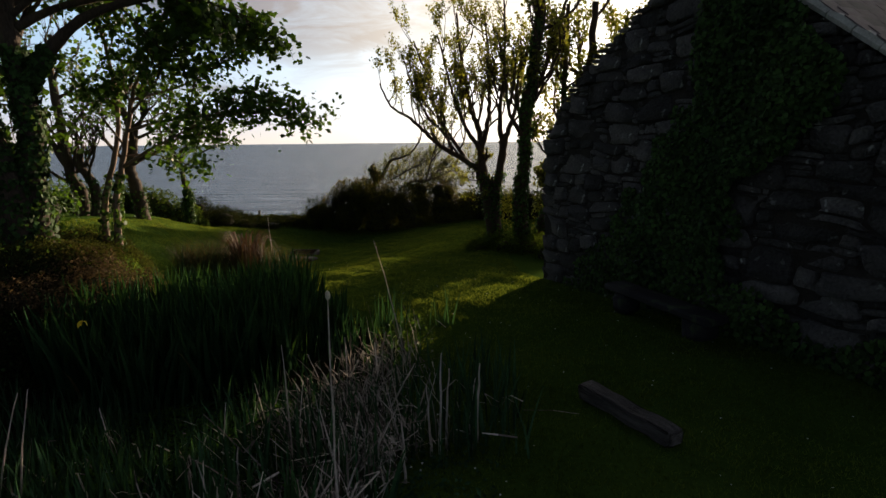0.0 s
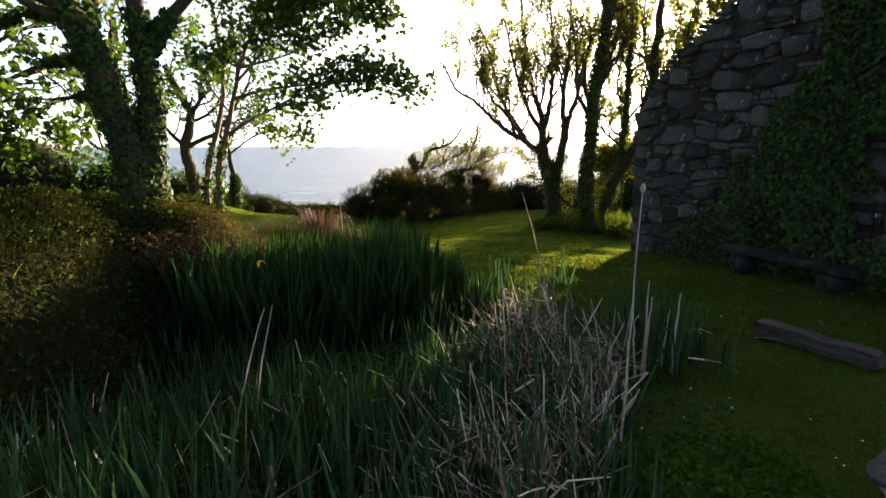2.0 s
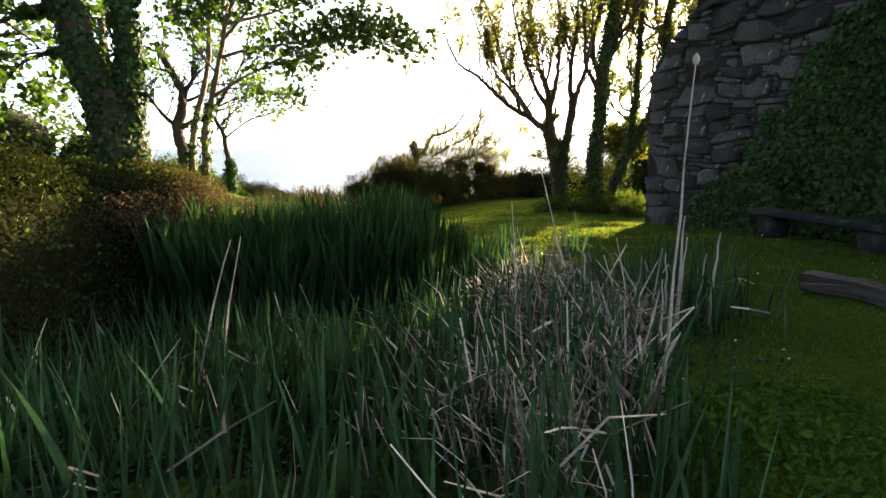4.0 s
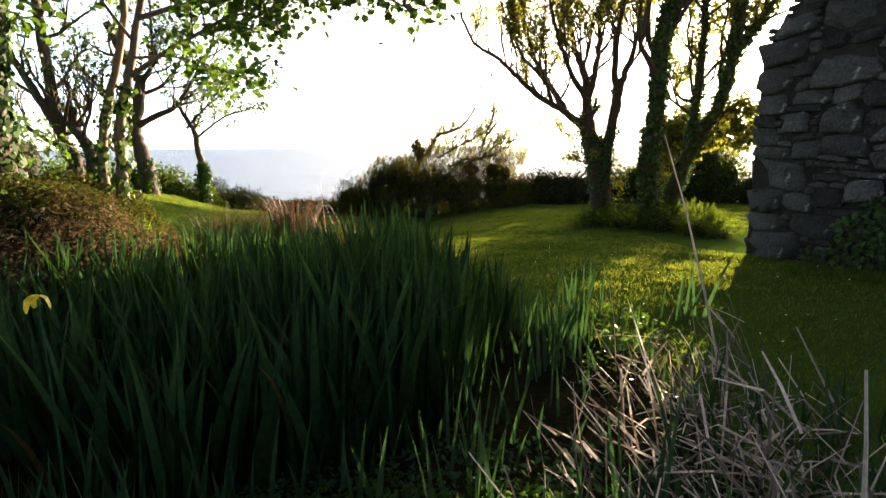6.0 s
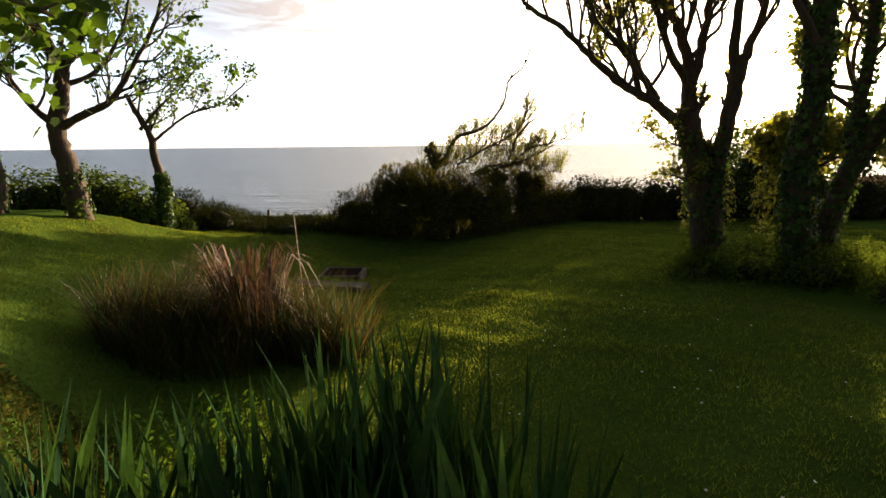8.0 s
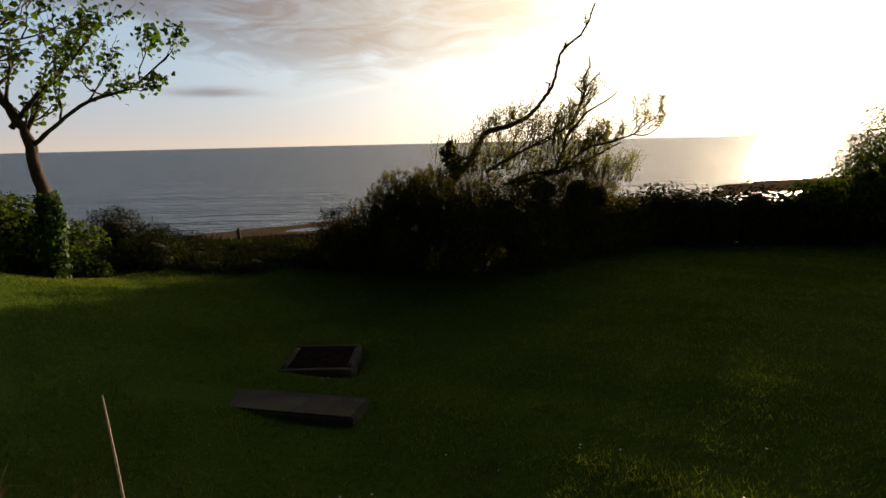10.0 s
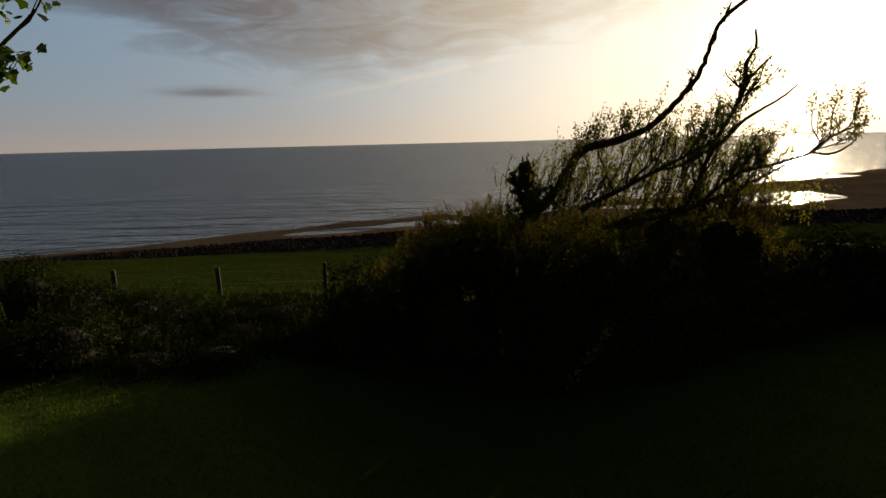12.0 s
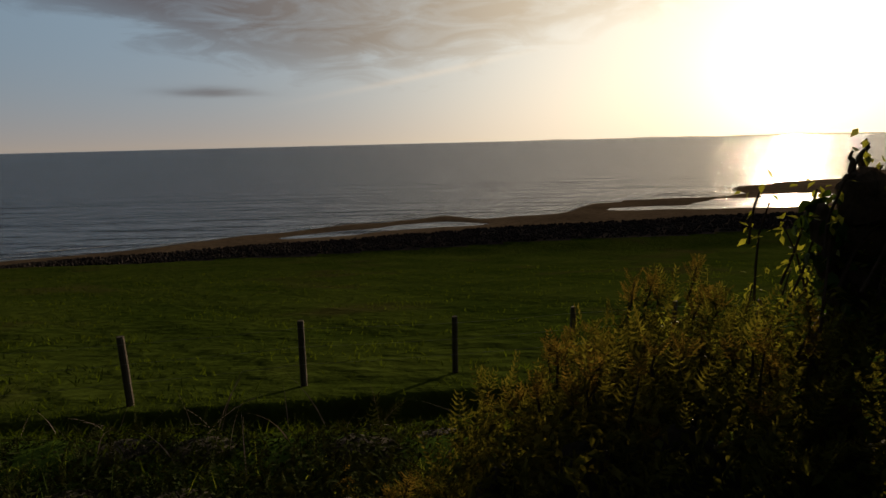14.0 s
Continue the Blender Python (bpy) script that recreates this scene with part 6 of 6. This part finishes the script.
def make_drain():
    x, y = -4.66, 18.36
    g = z_at(x, y)
    home = empty("drain_cover", (x, y, g + 0.19), "square rusty drain cover set in a rough concrete kerb", "drain")
    for dx, dy, sx, sy, s in ((0, 0.385, 0.84, 0.07, 21), (0, -0.39, 0.86, 0.08, 22), (0.39, 0, 0.075, 0.70, 23), (-0.39, 0, 0.075, 0.70, 24)):
        ob = part("kerb", stone_block("kerb", (sx, sy, 0.22), s, M_CONCRETE, 0.03, 3), M_CONCRETE, home, "", True)
        ob.location = (dx, dy, -0.04)
    bm = bmesh.new()
    bmesh.ops.create_cube(bm, size=1.0)
    for v in bm.verts:
        v.co = Vector((v.co.x * 0.72, v.co.y * 0.70, v.co.z * 0.05))
    lid = part("lid", bm, M_IRON, home, "dark rusty iron lid")
    lid.location = (0, 0, 0.03)
    for i in range(6):
        for j in range(6):
            s = Soup()
            cx, cy = -0.28 + i * 0.112, -0.27 + j * 0.108
            s.add([(cx - 0.04, cy - 0.012, 0.074), (cx + 0.04, cy - 0.012, 0.074), (cx + 0.04, cy + 0.012, 0.074), (cx - 0.04, cy + 0.012, 0.074),
                   (cx - 0.035, cy - 0.008, 0.082), (cx + 0.035, cy - 0.008, 0.082), (cx + 0.035, cy + 0.008, 0.082), (cx - 0.035, cy + 0.008, 0.082)],
                  [(4, 5, 6, 7), (0, 1, 5, 4), (1, 2, 6, 5), (2, 3, 7, 6), (3, 0, 4, 7)])
            if (i + j) % 2 == 0:
                child("tread", s.mesh("tread", M_IRON), lid).location = (0, 0, -0.05)
    x, y = -5.1, 16.98
    bm = stone_block("concrete_slab", (2.4, 0.46, 0.14), 31, M_CONCRETE, 0.03, 4)
    me = bpy.data.meshes.new("concrete_slab")
    bm.to_mesh(me)
    bm.free()
    me.materials.append(M_CONCRETE)
    ob = new("concrete_slab", me)
    ob.matrix_world = Matrix.Translation((x, y, z_at(x, y) - 0.05)) @ pose(0, 0, 0, -2, 0, -12)
    tagged(ob, "flat weathered concrete slab half sunk in the lawn", "slab")


make_drain()


# ---- the field fence ----
def make_fence():
    home = empty("field_fence", (-7.0, 29.4, z_at(-7.0, 29.4)), "stock fence of grey wooden posts and wire along the pasture", "fence")
    o = home.location
    posts = []
    rnd = random.Random(4)
    known = [(-11.65, 28.3), (-9.6, 29.05), (-7.35, 30.28), (-4.77, 31.2)]
    for i in range(-3, 10):
        x, y = known[i] if 0 <= i < 4 else (-9.6 + (i - 1) * 2.4, 29.05 + (i - 1) * 1.02)
        posts.append((x, y, z_at(x, y)))
    tops = []
    for i, (x, y, g) in enumerate(posts):
        s = Soup()
        lean = Vector((rnd.uniform(-0.02, 0.02), rnd.uniform(-0.02, 0.02), 0))
        h = 1.12 + rnd.uniform(-0.06, 0.06)
        s.tube([Vector((0, 0, -0.3)), lean * 0.5 + Vector((0, 0, h * 0.5)), lean + Vector((0, 0, h - 0.01)), lean + Vector((0, 0, h))], [0.058, 0.056, 0.054, 0.046], 10)
        ob = child("post", s.mesh("post", M_POST), home)
        ob.location = Vector((x, y, g)) - o
        tops.append((Vector((x, y, g)) - o, lean, h))
    for k, frac in enumerate((0.35, 0.62, 0.9)):
        s = Soup()
        pts = []
        for p, lean, h in tops:
            pts.append(p + lean * frac + Vector((0, -0.058, h * frac)))
        path = []
        for a, b in zip(pts, pts[1:]):
            path += [a, (a + b) / 2 - Vector((0, 0, 0.012))]
        s.tube(path + [pts[-1]], [0.0022] * (len(path) + 1), 4)
        child("wire", s.mesh("wire", M_WIRE), home)


make_fence()


# ---- tall stalks ----
def stalk(name, label, x, y, h, lean, head, mat, seed, r=0.008):
    g = z_at(x, y)
    home = empty(name, (x, y, g), label, "plant", "tall dead stalks")
    s = Soup()
    rnd = random.Random(seed + 40)
    pts = [Vector((lean[0] * k ** 1.3 + rnd.uniform(-0.5, 0.5) * r, lean[1] * k ** 1.3 + rnd.uniform(-0.5, 0.5) * r, h * k)) for k in (0.0, 0.14, 0.3, 0.45, 0.6, 0.74, 0.87)]
    s.tube([Vector((0, 0, -0.02))] + pts[1:] + [Vector((lean[0], lean[1], h))], [r * k * rnd.uniform(0.85, 1.15) for k in (1.1, 1.0, 0.95, 0.8, 0.75, 0.6, 0.5, 0.3)], 7)
    child("stem", s.mesh("stem", mat, True), home)
    if head:
        bm = bmesh.new()
        bmesh.ops.create_icosphere(bm, subdivisions=2, radius=1.0)
        for v in bm.verts:
            k = 1 + 0.3 * noise.noise(v.co * 2.5 + Vector((seed, 0, 0)))
            v.co = Vector((v.co.x * head, v.co.y * head, v.co.z * head * 1.9)) * k
        part("seed_head", bm, M_FLUFF, home, "fluffy bulrush head", True).location = (lean[0], lean[1], h)


for i, (x, y, h, lean, head) in enumerate((
        (-0.6, 3.22, 1.74, (0.02, -0.06), 0.014), (-1.18, 4.35, 1.05, (-0.05, 0.05), 0.0), (-3.26, 3.95, 1.06, (0.27, 0.05), 0.0),
        (-3.14, 4.03, 1.06, (0.2, 0.0), 0.0), (-0.44, 6.41, 1.5, (-0.35, 0.16), 0.0), (-4.12, 13.5, 1.5, (-0.08, 0.0), 0.0))):
    stalk("tall_stalk", "tall bleached bulrush stalk standing above the reeds", x, y, h, lean, head, M_DEAD, i)

for i, (x, y, h, lean) in enumerate((
        (-0.03, 4.5, 0.86, (0.02, 0.02)), (0.02, 4.6, 0.7, (0.03, 0.0)), (-0.1, 4.48, 0.6, (-0.03, 0.03)), (0.28, 4.66, 0.72, (0.02, -0.03)), (0.22, 4.75, 0.55, (0.05, 0.0)),
        (-0.64, 4.72, 0.6, (0.0, 0.02)), (-0.55, 4.9, 0.62, (0.3, 0.1)), (-0.5, 4.08, 0.42, (0.05, 0.02)), (-0.28, 4.1, 0.5, (-0.02, 0.0)), (-0.75, 3.7, 0.4, (0.06, 0.02)),
        (-1.5, 4.0, 0.45, (0.02, 0.04)), (-2.0, 4.4, 0.4, (0.12, 0.02)), (-2.5, 3.9, 0.38, (-0.1, 0.03)))):
    stalk("snapped_stem", "thick bleached reed stem snapped off above the bed", x, y, h, lean, 0.0, M_DEAD, i + 20, 0.0115)


def flag_flower(x, y, h, seed):
    g = z_at(x, y)
    home = empty("flag_flower", (x, y, g), "yellow flag iris in bloom", "flower", "yellow flags")
    s = Soup()
    s.tube([(0, 0, 0), (0.01, 0, h * 0.5), (0.0, 0.01, h)], [0.007, 0.006, 0.005], 5)
    child("stem", s.mesh("stem", M_IRIS), home)
    for k in range(3):
        a = k * 2.094 + seed
        c, n = math.cos(a), math.sin(a)
        q = Soup()
        rows = [(0.0, 0.004, 0.0), (0.016, 0.011, 0.018), (0.034, 0.018, 0.006), (0.044, 0.013, -0.024), (0.045, 0.004, -0.042)]
        q.add([(c * d - n * w * s2, n * d + c * w * s2, h + z) for d, w, z in rows for s2 in (-1, 1)], [(2 * i, 2 * i + 1, 2 * i + 3, 2 * i + 2) for i in range(4)])
        child("petal", q.mesh("petal", M_YELLOW), home)


flag_flower(-3.51, 5.53, 0.70 - z_at(-3.51, 5.53), 0.3)


def far_headland():
    s = Soup()
    pts = []
    n = 60
    for i in range(n + 1):
        a = radians(6 + 34 * i / n)
        h = 9 * smooth01(i / 8) * (0.55 + 0.25 * math.sin(i * 0.33) + 0.12 * math.sin(i * 0.9)) + 1
        p = Vector((math.sin(a) * 4600, math.cos(a) * 4600, SEA_Z - 1))
        pts += [p, p * 1.01 + Vector((0, 0, 1 + h * 1.0)), p * 1.03 + Vector((0, 0, -1))]
    f = []
    for i in range(n):
        for k in range(2):
            f.append((3 * i + k, 3 * i + 3 + k, 3 * i + 4 + k, 3 * i + 1 + k))
    s.add([tuple(p) for p in pts], f)
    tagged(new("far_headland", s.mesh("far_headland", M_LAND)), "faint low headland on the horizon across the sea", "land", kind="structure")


far_headland()


# ---- lawn ----
def make_lawn():
    n = 820000
    x = RNG.uniform(-9.5, 7.5, n)
    y = 2.0 + 23.5 * RNG.random(n) ** 1.1
    pond = ((x + 3.0) / 2.6) ** 2 + ((y - 6.2) / 3.6) ** 2
    bank = x < -4.6 - 0.16 * (y - 3)
    keep = (pond > 1) & ~(bank & (y < 10))
    keep &= ~((np.abs(x + 4.66) < 0.5) & (np.abs(y - 18.36) < 0.48)) & ~((np.abs(x + 5.1) < 1.15) & (np.abs(y - 16.98) < 0.22))
    side = (x - WALL_A.x) * WALL_N.x + (y - WALL_A.y) * WALL_N.y
    keep &= ~((side < 0.02) & (y < 14.5) & (x > 1.5))
    x, y = x[keep], y[keep]
    h = RNG.uniform(0.02, 0.046, len(x)) * (1 + 0.4 * np.clip(wave(x, y, 0.6, 1), 0, 1))
    me = blades("lawn_grass", on_ground(x, y, -0.005), h, RNG.uniform(0.005, 0.011, len(x)), RNG.uniform(0.1, 0.9, len(x)), M_GRASS, 1)
    tagged(new("lawn_grass", me), "short soft lawn grass", "grass", kind="stuff")
    n = 9000
    x, y = RNG.uniform(-9, 6, n), RNG.uniform(2.5, 25.3, n)
    near_edge = np.exp(-((np.sqrt(((x + 3.3) / 2.6) ** 2 + ((y - 6.6) / 3.2) ** 2) - 1.05) / 0.12) ** 2) + np.exp(-((y - 24.9) / 0.5) ** 2) * (x < -4.5)
    keep = RNG.random(n) < near_edge
    x, y = x[keep], y[keep]
    me = blades("long_grass", on_ground(x, y), RNG.uniform(0.15, 0.4, len(x)), RNG.uniform(0.006, 0.012, len(x)), RNG.uniform(0.1, 0.7, len(x)), M_GRASS, 3)
    tagged(new("long_grass", me), "uncut grass along the edges of the lawn", "grass", kind="stuff")


make_lawn()


def make_pasture():
    n = 30000
    d = 62 * RNG.random(n) ** 1.6
    y = 28.6 + d
    x = -6 + (RNG.random(n) - 0.55) * (26 + 1.5 * d)
    keep = wave(x, y, 1.3, 4) + 0.6 * wave(x, y, 0.45, 1) + RNG.normal(size=n) * 0.35 > 0.15
    x, y, d = x[keep], y[keep], d[keep]
    k = 1 + d / 30
    me = blades("pasture_grass", on_ground(x, y, -0.01), RNG.uniform(0.06, 0.17, len(x)) * k ** 0.4, RNG.uniform(0.02, 0.045, len(x)) * k, RNG.uniform(0.1, 0.9, len(x)), M_TUSSOCK, 1)
    tagged(new("pasture_grass", me), "grazed tussocks of pasture grass", "grass", kind="stuff")


make_pasture()


def make_ditch_bank():
    n = 15000
    x, y = RNG.uniform(-15, -3, n), RNG.uniform(25.0, 29.4, n)
    lip = y - 27.95 - 0.25 * (x + 9.0)
    keep = RNG.random(n) < np.where(np.abs(lip) < 0.42, 0.12, 0.9) * (0.55 + 0.45 * wave(x, y, 0.5, 3))
    x, y, lip = x[keep], y[keep], lip[keep]
    h = RNG.uniform(0.05, 0.18, len(x)) * np.where(lip > 0.42, 0.7, 1.0)
    me = blades("bank_grass", on_ground(x, y), h, RNG.uniform(0.008, 0.016, len(x)), RNG.uniform(0.2, 0.9, len(x)), M_TUSSOCK, 2, 0.6)
    tagged(new("bank_grass", me), "rough uncut grass on the banks of the ditch", "grass", kind="stuff")
    n = 45
    x, y = RNG.uniform(-11, -4.5, n), RNG.uniform(25.2, 27.3, n)
    me = blades("dead_stems", on_ground(x, y), RNG.uniform(0.25, 0.7, n), RNG.uniform(0.008, 0.014, n), RNG.uniform(0.2, 0.9, n), M_LITTER, 5, 0.9)
    tagged(new("dead_stems", me), "withered bracken and grass stems on the ditch bank", "plant", kind="stuff")


make_ditch_bank()


def make_shore():
    # dark boulders that guard the foot of the pasture
    n = 12000
    x = -130 + 300 * RNG.random(n)
    y = edge_of_field(x) + 1.0 + RNG.random(n) * (rock_width(x) - 0.5)
    r = RNG.uniform(0.12, 0.42, n)
    bm = bmesh.new()
    bmesh.ops.create_icosphere(bm, subdivisions=1, radius=1.0)
    tv = np.array([tuple(v.co * (1 + 0.35 * noise.noise(v.co * 2))) for v in bm.verts])
    tf = [tuple(v.index for v in f.verts) for f in bm.faces]
    bm.free()
    v, f = scatter(tv, tf, on_ground(x, y, 0.1), frames_of(unit(n), unit(n)), np.stack([r, r * 0.8, r * 0.7], 1))
    tagged(new("rock_armour", mesh_of("rock_armour", v, f, M_SHINGLE)), "line of dark boulders guarding the shore below the pasture", "rocks", kind="stuff")
    # thin lines of foam where the ripples break
    s = Soup()
    rnd = random.Random(9)
    for k in range(90):
        x0 = rnd.uniform(-170, 150)
        off = rnd.choice((0.8, 0.8, 2.5, 5, 9)) + rnd.uniform(-0.6, 0.6)
        pts = []
        for i in range(9):
            x = x0 + i * 2.6
            y = float(water_line(x))
            pts.append(Vector((x, y + off + 0.5 * math.sin(i * 0.9 + k), SEA_Z + 0.03)))
        w = [0.02 + 0.16 * math.sin(math.pi * i / 8) for i in range(9)]
        vs = [tuple(p + Vector((0, d * w[i], 0.02 * (d < 0)))) for i, p in enumerate(pts) for d in (-1, 1)]
        s.add(vs, [(2 * i, 2 * i + 2, 2 * i + 3, 2 * i + 1) for i in range(8)])
    tagged(new("breaking_foam", s.mesh("breaking_foam", M_FOAM)), "thin white lines of foam along the water's edge", "foam", kind="stuff")


make_shore()


def make_daisies():
    n = 420
    x, y = RNG.uniform(-4, 5, n), RNG.uniform(3, 16, n)
    keep = (((x + 3.0) / 2.6) ** 2 + ((y - 6.2) / 3.6) ** 2 > 1.1) & ((x - WALL_A.x) * WALL_N.x + (y - WALL_A.y) * WALL_N.y > 0.3)
    x, y = x[keep], y[keep]
    t = [(math.cos(a) * r, math.sin(a) * r, 0) for a, r in ((k * math.pi / 5, 1.0 if k % 2 else 0.55) for k in range(10))]
    v, f = scatter(t, [tuple(range(10))], on_ground(x, y, 0.055), frames_of(unit(len(x)) * np.array([1, 1, 0.2]), unit(len(x)) * 0.3 + np.array([0, 0, 1.0])), np.full(len(x), 0.011))
    tagged(new("daisies", mesh_of("daisies", v, f, M_DAISY)), "scattered white daisies in the lawn", "flowers", kind="stuff")


make_daisies()


# ---- stones of the gable and slates of the roof ----
def lay_stones():
    rnd = random.Random(5)
    rest = Soup()
    rot = Matrix((WALL_U, Vector((0, 0, 1)), WALL_N)).transposed()
    shapes = [stone_shape(p, rnd) for p in rubble_outlines(rnd)]
    # the bare half of the gable is passed nearest; ivy hides much of the rest
    shapes.sort(key=lambda s: s[0][0] + 0.25 * abs(s[0][1] - 1.5))
    for i, ((u, z), v, f) in enumerate(shapes):
        p = wall_point(u, z, 0.0) - cottage.location
        if i < 300:
            me = mesh_of("stone", v, f, M_STONE, True)
            ob = child("stone", me, cottage_wall)
            ob.matrix_local = Matrix.Translation(p) @ rot.to_4x4()
        else:
            rest.add(v @ np.array(rot).T + np.array(p), f)
    tagged(child("rubble", rest.mesh("rubble", M_STONES, True), cottage_wall), kind="stuff")


def lay_slates():
    rnd = random.Random(6)
    ez = EAVE - 0.25 * 0.74
    a, b = wall_point(APEX_U, APEX_Z + 0.065, 0.03), wall_point(GABLE_W + 0.25, ez + 0.065, 0.03)
    down = (b - a).normalized()
    along = -WALL_N
    up = along.cross(down).normalized()
    if up.z < 0:
        up = -up
    w, h = 0.24, 0.32
    bm = bmesh.new()
    bmesh.ops.create_cube(bm, size=1.0)
    for v in bm.verts:
        v.co = Vector((v.co.x * w * 0.97, v.co.y * h, v.co.z * 0.012))
    me = bpy.data.meshes.new("slate")
    bm.to_mesh(me)
    bm.free()
    me.materials.append(M_SLATE)
    rest = Soup()
    sv, sf = np.array([tuple(v.co) for v in me.vertices]), [tuple(p.vertices) for p in me.polygons]
    rot = Matrix((along, down, up)).transposed()
    rows = int((b - a).length / 0.19)
    for j in range(rows):
        for i in range(36):
            p = a + down * (0.12 + j * 0.19) + along * (0.1 + i * w + (0.12 if j % 2 else 0)) + up * (0.012 + 0.004 * rnd.random())
            m = rot @ Euler((radians(-3), 0, rnd.uniform(-0.02, 0.02))).to_matrix()
            if i < 12:
                ob = child("slate", me, cottage_roof)
                ob.matrix_local = Matrix.Translation(p - cottage.location) @ m.to_4x4()
            else:
                rest.add(sv @ np.array(m).T + np.array(p - cottage.location), sf)
    tagged(child("slating", rest.mesh("slating", M_SLATE), cottage_roof), kind="stuff")


lay_stones()
lay_slates()
